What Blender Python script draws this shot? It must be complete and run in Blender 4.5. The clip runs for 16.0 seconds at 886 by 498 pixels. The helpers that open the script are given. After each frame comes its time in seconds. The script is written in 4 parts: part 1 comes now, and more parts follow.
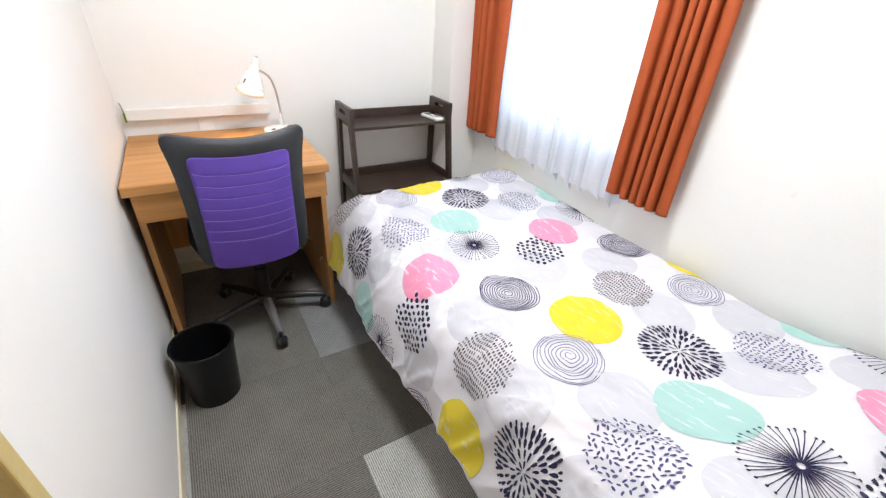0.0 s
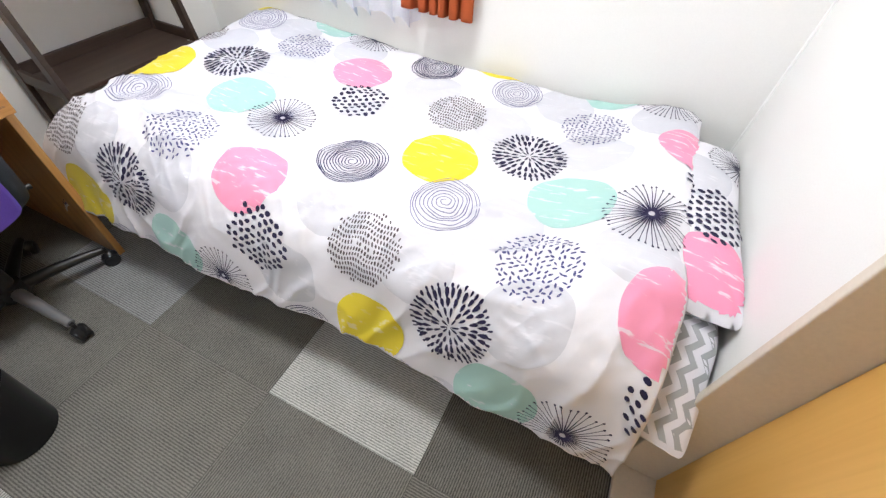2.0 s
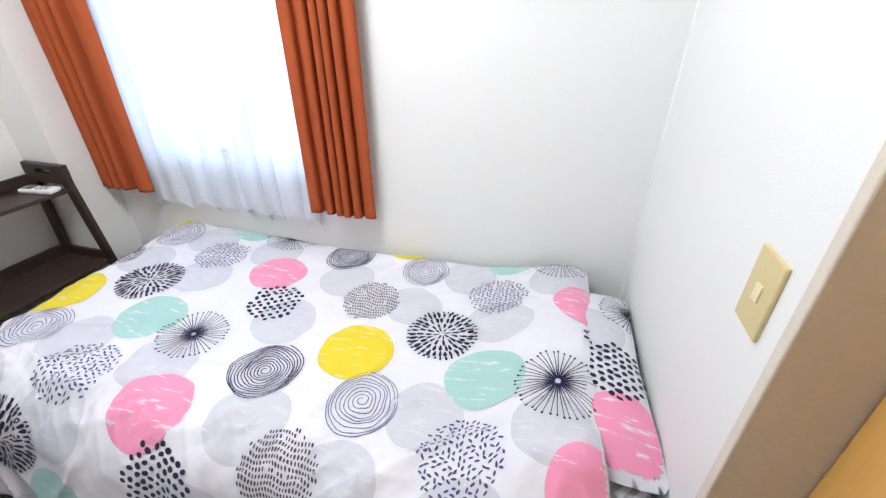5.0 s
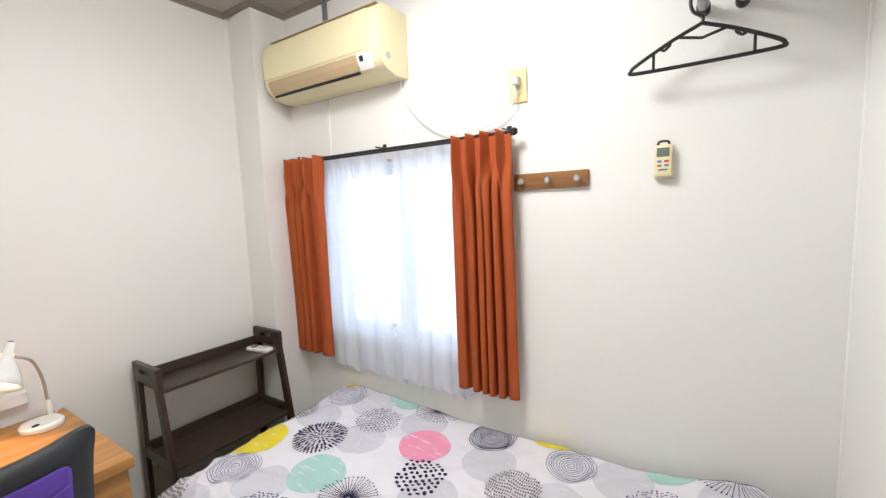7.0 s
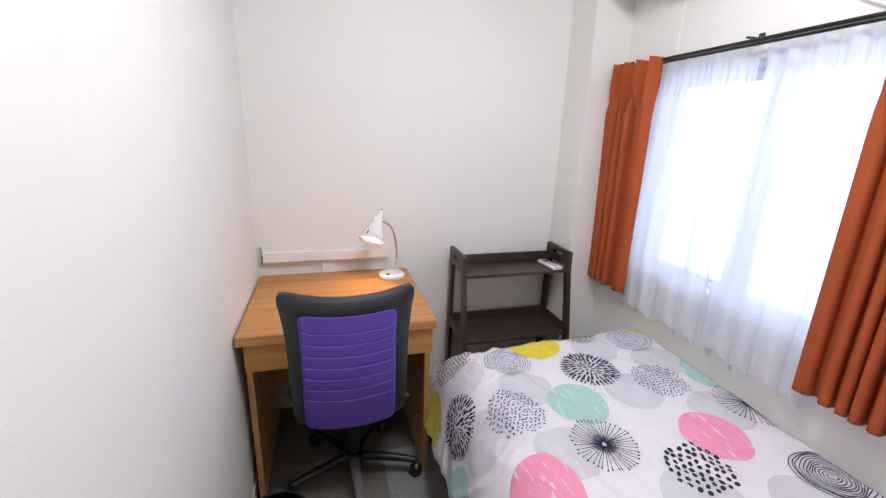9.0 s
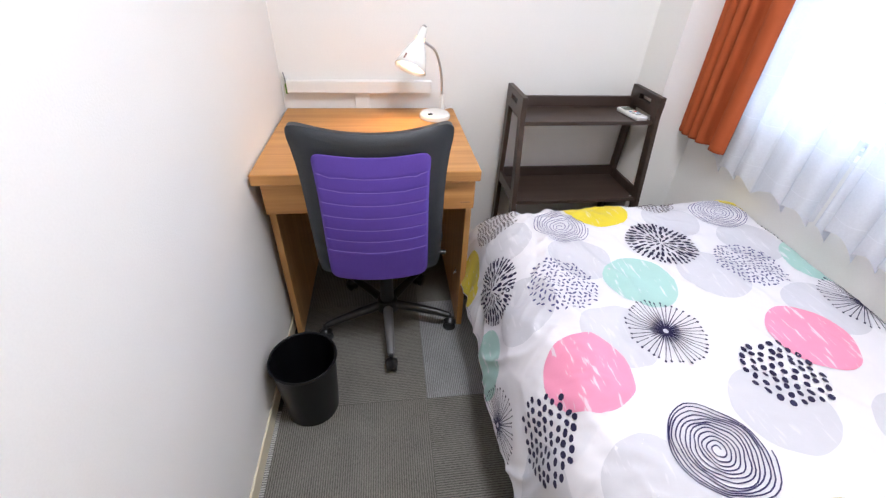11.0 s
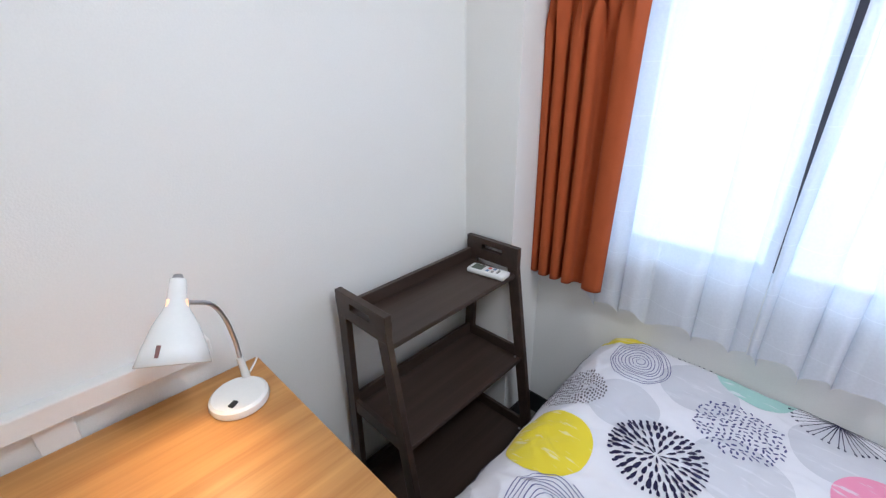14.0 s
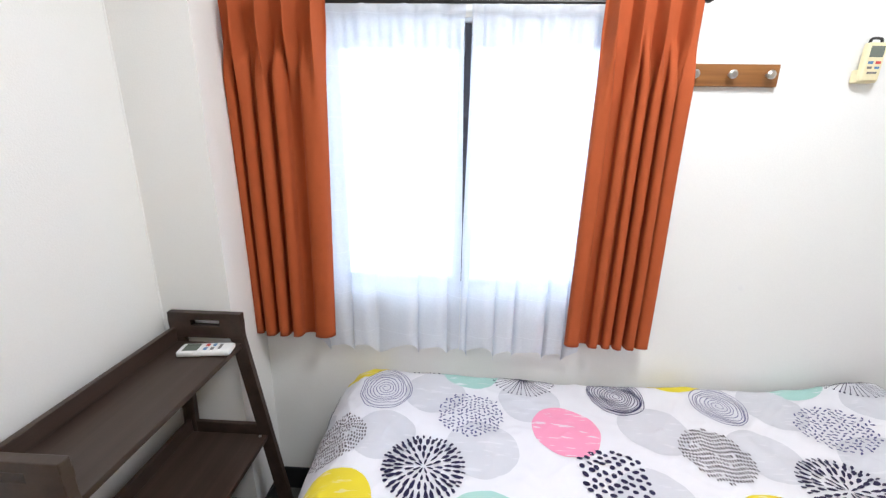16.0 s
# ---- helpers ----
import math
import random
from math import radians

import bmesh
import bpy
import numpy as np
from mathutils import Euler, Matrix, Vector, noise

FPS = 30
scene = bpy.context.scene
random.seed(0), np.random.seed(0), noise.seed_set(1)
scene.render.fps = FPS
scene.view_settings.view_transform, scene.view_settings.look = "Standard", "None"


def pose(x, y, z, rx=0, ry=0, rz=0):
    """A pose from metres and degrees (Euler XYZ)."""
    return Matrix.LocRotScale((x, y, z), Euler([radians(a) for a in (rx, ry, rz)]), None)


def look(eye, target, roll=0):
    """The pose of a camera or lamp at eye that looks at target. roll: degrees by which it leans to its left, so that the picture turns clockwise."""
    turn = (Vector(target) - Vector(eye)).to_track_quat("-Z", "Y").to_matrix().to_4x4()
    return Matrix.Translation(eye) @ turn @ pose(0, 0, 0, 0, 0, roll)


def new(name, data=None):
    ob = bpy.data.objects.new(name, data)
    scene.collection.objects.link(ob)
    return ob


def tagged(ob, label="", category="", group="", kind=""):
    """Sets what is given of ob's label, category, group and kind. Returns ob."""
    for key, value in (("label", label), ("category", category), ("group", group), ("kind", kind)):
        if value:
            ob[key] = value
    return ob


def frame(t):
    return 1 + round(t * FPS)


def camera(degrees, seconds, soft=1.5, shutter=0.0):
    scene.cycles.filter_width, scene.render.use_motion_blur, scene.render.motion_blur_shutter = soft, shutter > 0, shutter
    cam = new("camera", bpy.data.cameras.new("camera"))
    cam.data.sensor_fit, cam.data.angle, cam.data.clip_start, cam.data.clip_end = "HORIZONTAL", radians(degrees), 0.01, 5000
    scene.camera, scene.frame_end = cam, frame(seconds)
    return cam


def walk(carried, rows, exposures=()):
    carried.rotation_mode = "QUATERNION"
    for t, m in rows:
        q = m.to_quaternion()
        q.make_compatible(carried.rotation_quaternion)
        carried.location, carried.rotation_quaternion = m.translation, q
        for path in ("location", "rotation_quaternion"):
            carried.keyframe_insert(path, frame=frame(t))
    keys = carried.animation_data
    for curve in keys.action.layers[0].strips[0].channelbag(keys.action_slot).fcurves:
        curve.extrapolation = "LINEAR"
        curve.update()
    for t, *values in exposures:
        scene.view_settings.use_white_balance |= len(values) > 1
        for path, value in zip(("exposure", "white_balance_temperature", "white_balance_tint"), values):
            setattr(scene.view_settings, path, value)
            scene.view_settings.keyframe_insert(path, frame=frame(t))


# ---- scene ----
cam = camera(94.3, 16.0, soft=1.35)
PATH = [
    (0, (0.267, 0.755, 1.34), (1.187, 2.204, 0.313), 4.0),
    (0.5, (0.283, 0.857, 1.323), (1.397, 2.059, 0.178), 4.2),
    (1, (0.3, 0.924, 1.3), (1.533, 1.841, 0.02), 3.8),
    (1.5, (0.307, 0.944, 1.272), (1.558, 1.606, -0.141), 3.8),
    (2, (0.286, 0.944, 1.261), (1.5, 1.446, -0.247), 4.7),
    (2.5, (0.302, 0.938, 1.247), (1.466, 1.335, -0.329), 5.6),
    (3, (0.324, 0.923, 1.232), (1.454, 1.239, -0.387), 6.3),
    (3.5, (0.343, 0.905, 1.221), (1.469, 1.17, -0.41), 6.3),
    (4, (0.364, 0.889, 1.241), (1.621, 1.165, -0.29), 5.0),
    (4.5, (0.375, 0.881, 1.322), (1.869, 1.233, 0.039), 2.2),
    (5, (0.367, 0.869, 1.388), (2.051, 1.316, 0.406), 0.2),
    (5.2, (0.355, 0.866, 1.41), (2.095, 1.351, 0.552), -0.1),
    (7.3, (0.235, 0.874, 1.498), (1.832, 2.07, 1.36), -1.1),
    (7.5, (0.25, 0.872, 1.502), (1.732, 2.204, 1.336), -1.2),
    (8, (0.248, 0.875, 1.504), (1.412, 2.481, 1.248), -0.4),
    (8.5, (0.276, 0.929, 1.462), (1.109, 2.713, 1.111), 0.9),
    (9, (0.331, 0.991, 1.432), (0.863, 2.841, 0.89), 1.8),
    (9.5, (0.403, 1.044, 1.399), (0.724, 2.851, 0.604), 2.3),
    (9.7, (0.425, 1.067, 1.368), (0.691, 2.835, 0.473), 2.2),
    (11.8, (0.425, 1.367, 1.3), (0.664, 2.96, 0.115), 2.6),
    (12, (0.409, 1.43, 1.309), (0.706, 3.049, 0.172), 2.3),
    (12.5, (0.396, 1.606, 1.325), (0.874, 3.261, 0.31), 1.2),
    (13, (0.39, 1.769, 1.382), (1.124, 3.392, 0.473), 0.2),
    (13.5, (0.365, 1.915, 1.412), (1.377, 3.436, 0.597), -1.1),
    (14, (0.431, 2.042, 1.419), (1.739, 3.332, 0.629), -1.2),
    (14.5, (0.524, 2.091, 1.41), (2.07, 3.095, 0.637), -1.2),
    (15, (0.515, 2.156, 1.416), (2.227, 2.804, 0.611), 0.1),
    (15.5, (0.468, 2.148, 1.393), (2.287, 2.472, 0.628), 1.2),
    (16, (0.425, 2.099, 1.409), (2.342, 2.189, 0.844), 1.0),
]
EXPOSURES = [  # seconds, stops, kelvin, tint
    (0, 0.47, 6100, 10), (1.0, 0.54, 6050, 10), (2.0, 0.60, 6100, 10), (3.0, 0.76, 5900, 10), (3.7, 0.78, 5800, 10), (4.5, 0.42, 6000, 10), (5.2, 0.13, 5900, 10),
    (7.3, -0.12, 6450, 11), (8.5, -0.20, 6200, 16), (9.5, -0.08, 6050, 17), (11.8, 0.46, 5950, 13), (12.5, 0.50, 5750, 13), (13.0, 0.08, 5450, 10),
    (13.5, -0.18, 5450, 10), (14.0, -0.20, 5600, 10), (14.5, -0.14, 5750, 10), (15.0, 0.05, 6000, 10), (16.0, 0.15, 6050, 10)]
walk(cam, [(t, look(eye, target, roll)) for t, eye, target, roll in PATH], EXPOSURES)

# ---- light ----
world = bpy.data.worlds.new("sky")
scene.world = world
world.use_nodes = True
wn = world.node_tree.nodes
sky = wn.new("ShaderNodeTexSky")
sky.sky_type, sky.sun_disc = "NISHITA", False
sky.sun_elevation, sky.sun_rotation = radians(50), radians(200)
world.node_tree.links.new(sky.outputs[0], wn["Background"].inputs[0])
wn["Background"].inputs[1].default_value = 0.12

sun = new("sun", bpy.data.lights.new("sun", "SUN"))
sun.data.energy, sun.data.angle, sun.data.color = 1.2, radians(12), (1, 0.96, 0.9)
sun.matrix_world = look((-3, 0, 8), (0, 1, 0))

room_light = new("room_light", bpy.data.lights.new("room_light", "POINT"))
room_light.data.energy, room_light.data.color, room_light.data.shadow_soft_size = 21, (1.0, 0.99, 0.975), 0.16
room_light.location = (0.86, 1.60, 2.34)
down_light = new("down_light", bpy.data.lights.new("down_light", "AREA"))
down_light.data.shape, down_light.data.size = "DISK", 0.5
down_light.data.energy, down_light.data.color = 16, (1.0, 0.99, 0.975)
down_light.location = (0.86, 1.60, 2.38)

bulb_light = new("bulb_light", bpy.data.lights.new("bulb_light", "SPOT"))
bulb_light.data.energy, bulb_light.data.color = 5, (1.0, 0.55, 0.19)
bulb_light.data.spot_size, bulb_light.data.spot_blend, bulb_light.data.shadow_soft_size = radians(115), 0.5, 0.035
bulb_light.matrix_world = look((0.527, 2.813, 0.985), (0.44, 2.73, 0.76))

# ---- materials ----
MATS = {}


def mat(name, color, rough=0.6, metal=0.0, var=0.06, scale=8.0, bump=0.0, bump_scale=120.0, coat=0.0, spec=0.5):
    """Principled surface with broad and fine variation of its colour and a fine relief."""
    m = bpy.data.materials.new(name)
    m.use_nodes = True
    nt = m.node_tree
    b = nt.nodes["Principled BSDF"]
    b.inputs["Roughness"].default_value, b.inputs["Metallic"].default_value = rough, metal
    b.inputs["Specular IOR Level"].default_value = spec
    b.inputs["Coat Weight"].default_value = coat
    co = nt.nodes.new("ShaderNodeTexCoord")
    n1, n2 = nt.nodes.new("ShaderNodeTexNoise"), nt.nodes.new("ShaderNodeTexNoise")
    n1.inputs["Scale"].default_value, n1.inputs["Detail"].default_value = scale, 5
    n2.inputs["Scale"].default_value, n2.inputs["Detail"].default_value = bump_scale, 3
    add = nt.nodes.new("ShaderNodeMath")
    add.operation = "ADD"
    ramp = nt.nodes.new("ShaderNodeMapRange")
    ramp.inputs["From Min"].default_value, ramp.inputs["From Max"].default_value = 0.6, 1.4
    ramp.inputs["To Min"].default_value, ramp.inputs["To Max"].default_value = 1 - var, 1 + var
    mul = nt.nodes.new("ShaderNodeVectorMath")
    mul.operation = "SCALE"
    mul.inputs[0].default_value = color[:3]
    L = nt.links.new
    L(co.outputs["Object"], n1.inputs["Vector"]), L(co.outputs["Object"], n2.inputs["Vector"])
    L(n1.outputs[0], add.inputs[0]), L(n2.outputs[0], add.inputs[1]), L(add.outputs[0], ramp.inputs["Value"])
    L(ramp.outputs[0], mul.inputs["Scale"]), L(mul.outputs[0], b.inputs["Base Color"])
    if bump:
        bp = nt.nodes.new("ShaderNodeBump")
        bp.inputs["Strength"].default_value, bp.inputs["Distance"].default_value = bump, 0.002
        L(n2.outputs[0], bp.inputs["Height"]), L(bp.outputs[0], b.inputs["Normal"])
    MATS[name] = m
    return m


def wood(name, dark, light, along="X", rough=0.4, grain=1.0, coat=0.0):
    """Straight-grained wood or woodgrain foil, the grain along one axis."""
    m = bpy.data.materials.new(name)
    m.use_nodes = True
    nt = m.node_tree
    L = nt.links.new
    b = nt.nodes["Principled BSDF"]
    b.inputs["Roughness"].default_value, b.inputs["Coat Weight"].default_value = rough, coat
    co, mp = nt.nodes.new("ShaderNodeTexCoord"), nt.nodes.new("ShaderNodeMapping")
    k = {"X": (1.2, 34, 34), "Y": (34, 1.2, 34), "Z": (34, 34, 1.2)}[along]
    mp.inputs["Scale"].default_value = [v * grain for v in k]
    n, f = nt.nodes.new("ShaderNodeTexNoise"), nt.nodes.new("ShaderNodeTexNoise")
    n.inputs["Scale"].default_value, n.inputs["Detail"].default_value, n.inputs["Distortion"].default_value = 1.0, 7, 0.35
    f.inputs["Scale"].default_value, f.inputs["Detail"].default_value = 6.0, 4
    mix = nt.nodes.new("ShaderNodeMath")
    mix.operation = "MULTIPLY_ADD"
    mix.inputs[1].default_value = 0.3
    r = nt.nodes.new("ShaderNodeValToRGB")
    r.color_ramp.elements[0].position, r.color_ramp.elements[1].position = 0.42, 0.85
    r.color_ramp.elements[0].color, r.color_ramp.elements[1].color = (*dark, 1), (*light, 1)
    L(co.outputs["Object"], mp.inputs["Vector"]), L(mp.outputs[0], n.inputs["Vector"]), L(mp.outputs[0], f.inputs["Vector"])
    L(f.outputs[0], mix.inputs[0]), L(n.outputs[0], mix.inputs[2])
    L(mix.outputs[0], r.inputs[0]), L(r.outputs[0], b.inputs["Base Color"])
    bp = nt.nodes.new("ShaderNodeBump")
    bp.inputs["Strength"].default_value, bp.inputs["Distance"].default_value = 0.12, 0.001
    L(n.outputs[0], bp.inputs["Height"]), L(bp.outputs[0], b.inputs["Normal"])
    MATS[name] = m
    return m


def carpet(name, dark, light):
    """Ribbed loop-pile carpet: ribs along the tile's own x."""
    m = bpy.data.materials.new(name)
    m.use_nodes = True
    nt = m.node_tree
    L = nt.links.new
    b = nt.nodes["Principled BSDF"]
    b.inputs["Roughness"].default_value, b.inputs["Specular IOR Level"].default_value = 0.95, 0.1
    b.inputs["Sheen Weight"].default_value = 0.1
    co, mp = nt.nodes.new("ShaderNodeTexCoord"), nt.nodes.new("ShaderNodeMapping")
    mp.inputs["Scale"].default_value = (110, 300, 1)
    wv = nt.nodes.new("ShaderNodeTexWave")
    wv.bands_direction = "Y"
    wv.inputs["Scale"].default_value, wv.inputs["Distortion"].default_value = 44, 1.6
    wv.inputs["Detail"].default_value, wv.inputs["Detail Scale"].default_value = 2, 3
    n = nt.nodes.new("ShaderNodeTexNoise")
    n.inputs["Scale"].default_value, n.inputs["Detail"].default_value = 1.0, 3
    big = nt.nodes.new("ShaderNodeTexNoise")
    big.inputs["Scale"].default_value, big.inputs["Detail"].default_value = 9, 4
    info = nt.nodes.new("ShaderNodeObjectInfo")
    half = nt.nodes.new("ShaderNodeMath")
    half.operation = "MULTIPLY"
    half.inputs[1].default_value = 0.46
    a, c, d = (nt.nodes.new("ShaderNodeMath") for _ in range(3))
    a.operation, c.operation, d.operation = "MULTIPLY_ADD", "MULTIPLY_ADD", "MULTIPLY_ADD"
    a.inputs[1].default_value = 0.34
    c.inputs[1].default_value, d.inputs[1].default_value = 0.22, 0.10
    r = nt.nodes.new("ShaderNodeValToRGB")
    r.color_ramp.elements[0].position, r.color_ramp.elements[1].position = 0.2, 0.85
    r.color_ramp.elements[0].color, r.color_ramp.elements[1].color = (*dark, 1), (*light, 1)
    L(co.outputs["Object"], wv.inputs["Vector"]), L(co.outputs["Object"], mp.inputs["Vector"]), L(co.outputs["Object"], big.inputs["Vector"])
    L(mp.outputs[0], n.inputs["Vector"])
    L(wv.outputs["Fac"], a.inputs[0]), L(half.outputs[0], a.inputs[2])
    L(n.outputs[0], half.inputs[0])
    L(big.outputs[0], c.inputs[0]), L(a.outputs[0], c.inputs[2])
    L(info.outputs["Random"], d.inputs[0]), L(c.outputs[0], d.inputs[2])
    L(d.outputs[0], r.inputs[0]), L(r.outputs[0], b.inputs["Base Color"])
    bp = nt.nodes.new("ShaderNodeBump")
    bp.inputs["Strength"].default_value, bp.inputs["Distance"].default_value = 0.7, 0.003
    L(a.outputs[0], bp.inputs["Height"]), L(bp.outputs[0], b.inputs["Normal"])
    MATS[name] = m
    return m


def cloth(name, color, streak=0.0, weave=900.0, rough=0.85):
    """Woven cotton; streak lets brush strokes of the bare cloth show through a printed colour."""
    m = mat(name, color, rough, var=0.03, scale=14, bump=0.15, bump_scale=weave, spec=0.2)
    nt = m.node_tree
    b = nt.nodes["Principled BSDF"]
    b.inputs["Sheen Weight"].default_value = 0.15
    if streak:
        L = nt.links.new
        co, mp = nt.nodes.new("ShaderNodeTexCoord"), nt.nodes.new("ShaderNodeMapping")
        mp.inputs["Scale"].default_value, mp.inputs["Rotation"].default_value = (95, 14, 30), (0, 0, 0.22)
        n = nt.nodes.new("ShaderNodeTexNoise")
        n.inputs["Scale"].default_value, n.inputs["Detail"].default_value = 1, 3
        r = nt.nodes.new("ShaderNodeMapRange")
        r.inputs["From Min"].default_value, r.inputs["From Max"].default_value = 0.60, 0.66
        r.inputs["To Max"].default_value = streak
        mix = nt.nodes.new("ShaderNodeMix")
        mix.data_type = "RGBA"
        mix.inputs["B"].default_value = (0.72, 0.71, 0.75, 1)
        src = b.inputs["Base Color"].links[0].from_socket
        L(co.outputs["Object"], mp.inputs["Vector"]), L(mp.outputs[0], n.inputs["Vector"]), L(n.outputs[0], r.inputs["Value"])
        L(r.outputs[0], mix.inputs["Factor"]), L(src, mix.inputs["A"]), L(mix.outputs["Result"], b.inputs["Base Color"])
    return m


WALL = mat("wallpaper", (0.82, 0.815, 0.79), 0.75, var=0.025, scale=2.5, bump=0.25, bump_scale=260)
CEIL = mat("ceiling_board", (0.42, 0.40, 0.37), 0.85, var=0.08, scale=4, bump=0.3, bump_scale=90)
CREAM = mat("cream_paint", (0.72, 0.66, 0.50), 0.45, var=0.04)
JAMB = mat("beige_painted_wood", (0.68, 0.60, 0.50), 0.5, var=0.06, scale=5)
DOORWOOD = wood("door_foil", (0.66, 0.36, 0.085), (0.80, 0.475, 0.135), "Z", 0.35, 0.45)
OAK = wood("desk_foil", (0.37, 0.160, 0.040), (0.58, 0.30, 0.095), "X", 0.42, 0.7)
OAKZ = wood("desk_foil_upright", (0.42, 0.21, 0.065), (0.58, 0.33, 0.12), "Z", 0.4, 0.8)
DARKWOOD = wood("dark_stained_wood", (0.032, 0.019, 0.0135), (0.056, 0.036, 0.027), "X", 0.42, 0.8)
RACKWOOD = wood("brown_wood", (0.16, 0.06, 0.015), (0.32, 0.14, 0.04), "Y", 0.4, 1.0)
SUB = mat("subfloor", (0.05, 0.05, 0.05), 0.9)
TILE_D = carpet("dark_carpet", (0.016, 0.016, 0.0145), (0.255, 0.248, 0.222))
TILE_M = carpet("mid_grey_carpet", (0.045, 0.047, 0.048), (0.36, 0.37, 0.37))
TILE_L = carpet("light_carpet", (0.030, 0.031, 0.031), (0.62, 0.63, 0.60))
WHITE = mat("white_plastic", (0.80, 0.80, 0.78), 0.35, var=0.02)
LAMPWHITE = mat("white_enamel", (0.84, 0.84, 0.82), 0.22, var=0.02, coat=0.3)
ACCREAM = mat("aged_ivory_plastic", (0.80, 0.72, 0.46), 0.4, var=0.04, scale=3)
ACDARK = mat("louvre_tan", (0.52, 0.39, 0.23), 0.5)
PLATE = mat("yellowed_plate", (0.66, 0.54, 0.27), 0.4, var=0.05)
BLACK = mat("black_plastic", (0.012, 0.012, 0.013), 0.35, var=0.2)
BLACKM = mat("black_fabric", (0.010, 0.010, 0.012), 0.9, var=0.2, bump=0.4, bump_scale=500)
LEATHER = mat("dark_grey_leatherette", (0.016, 0.0205, 0.026), 0.46, var=0.25, scale=12, bump=0.35, bump_scale=320)
PURPLE = mat("purple_mesh_fabric", (0.115, 0.060, 0.40), 0.8, var=0.10, scale=10, bump=0.6, bump_scale=700)
STEEL = mat("brushed_steel", (0.55, 0.55, 0.55), 0.32, metal=1.0, var=0.05)
GREYM = mat("grey_metal", (0.30, 0.30, 0.31), 0.4, metal=0.6, var=0.05)
ALU = mat("aluminium", (0.74, 0.79, 0.86), 0.4, metal=0.3, var=0.03)
ORANGE = mat("orange_curtain_cloth", (0.40, 0.088, 0.028), 0.85, var=0.09, scale=20, bump=0.4, bump_scale=700, spec=0.2)
SCREEN = mat("lcd_grey", (0.16, 0.18, 0.15), 0.25)
RED = mat("red_button", (0.6, 0.06, 0.05), 0.4)
BLUEB = mat("blue_button", (0.10, 0.22, 0.42), 0.4)
BINBLACK = mat("glossy_black_plastic", (0.006, 0.006, 0.007), 0.3, var=0.1, spec=0.3)
GREEN = mat("green_cap", (0.10, 0.22, 0.02), 0.4)
PENGREY = mat("grey_mark", (0.18, 0.18, 0.17), 0.5)

COTTON = cloth("white_cotton", (0.72, 0.71, 0.75))
INK = cloth("navy_print", (0.020, 0.017, 0.055))
INK2 = cloth("slate_print", (0.085, 0.085, 0.21))
INK5 = cloth("indigo_line_print", (0.040, 0.037, 0.105))
INK3 = cloth("lavender_line_print", (0.16, 0.16, 0.29))
INK4 = cloth("brown_grey_print", (0.095, 0.078, 0.088))
PINK = cloth("pink_print", (0.79, 0.29, 0.435), 0.7)
YELLOW = cloth("yellow_print", (0.72, 0.58, 0.03), 0.35)
MINT = cloth("mint_print", (0.37, 0.575, 0.535), 0.7)
PALE = cloth("pale_grey_print", (0.575, 0.575, 0.62), 0.4)
CHEVRON = cloth("grey_chevron_print", (0.36, 0.37, 0.38))
MATTRESS = cloth("mattress_ticking", (0.55, 0.55, 0.57))

GLASS = bpy.data.materials.new("window_glass")
GLASS.use_nodes = True
g = GLASS.node_tree.nodes["Principled BSDF"]
g.inputs["Transmission Weight"].default_value, g.inputs["Roughness"].default_value, g.inputs["IOR"].default_value = 1.0, 0.05, 1.45
g.inputs["Base Color"].default_value = (0.92, 0.96, 1, 1)

LACE = bpy.data.materials.new("white_voile")
LACE.use_nodes = True
nt = LACE.node_tree
pb = nt.nodes["Principled BSDF"]
pb.inputs["Base Color"].default_value, pb.inputs["Roughness"].default_value = (0.90, 0.905, 0.925, 1), 0.9
tl, tp = nt.nodes.new("ShaderNodeBsdfTranslucent"), nt.nodes.new("ShaderNodeBsdfTransparent")
tl.inputs[0].default_value, tp.inputs[0].default_value = (0.84, 0.88, 0.96, 1), (0.90, 0.94, 1, 1)
m1, m2 = nt.nodes.new("ShaderNodeMixShader"), nt.nodes.new("ShaderNodeMixShader")
m1.inputs[0].default_value = 0.48
lco, ln, lr = nt.nodes.new("ShaderNodeTexCoord"), nt.nodes.new("ShaderNodeTexNoise"), nt.nodes.new("ShaderNodeMapRange")
ln.inputs["Scale"].default_value, ln.inputs["Detail"].default_value = 160, 3
lr.inputs["To Min"].default_value, lr.inputs["To Max"].default_value = 0.10, 0.22
lw, lt, lm = nt.nodes.new("ShaderNodeTexWave"), nt.nodes.new("ShaderNodeMapRange"), nt.nodes.new("ShaderNodeMath")
lw.wave_type, lw.bands_direction = "BANDS", "Z"
lw.inputs["Scale"].default_value, lw.inputs["Distortion"].default_value = 2.24, 0.0
lt.inputs["From Min"].default_value, lt.inputs["From Max"].default_value = 0.9985, 0.9996
lt.inputs["To Min"].default_value, lt.inputs["To Max"].default_value = 1.0, 0.6
lm.operation = "MULTIPLY"
nt.links.new(lco.outputs["Object"], lw.inputs["Vector"]), nt.links.new(lw.outputs["Fac"], lt.inputs["Value"])
nt.links.new(lco.outputs["Object"], ln.inputs["Vector"]), nt.links.new(ln.outputs[0], lr.inputs["Value"])
nt.links.new(lr.outputs[0], lm.inputs[0]), nt.links.new(lt.outputs[0], lm.inputs[1]), nt.links.new(lm.outputs[0], m2.inputs[0])
nt.links.new(pb.outputs[0], m1.inputs[1]), nt.links.new(tl.outputs[0], m1.inputs[2])
nt.links.new(m1.outputs[0], m2.inputs[1]), nt.links.new(tp.outputs[0], m2.inputs[2])
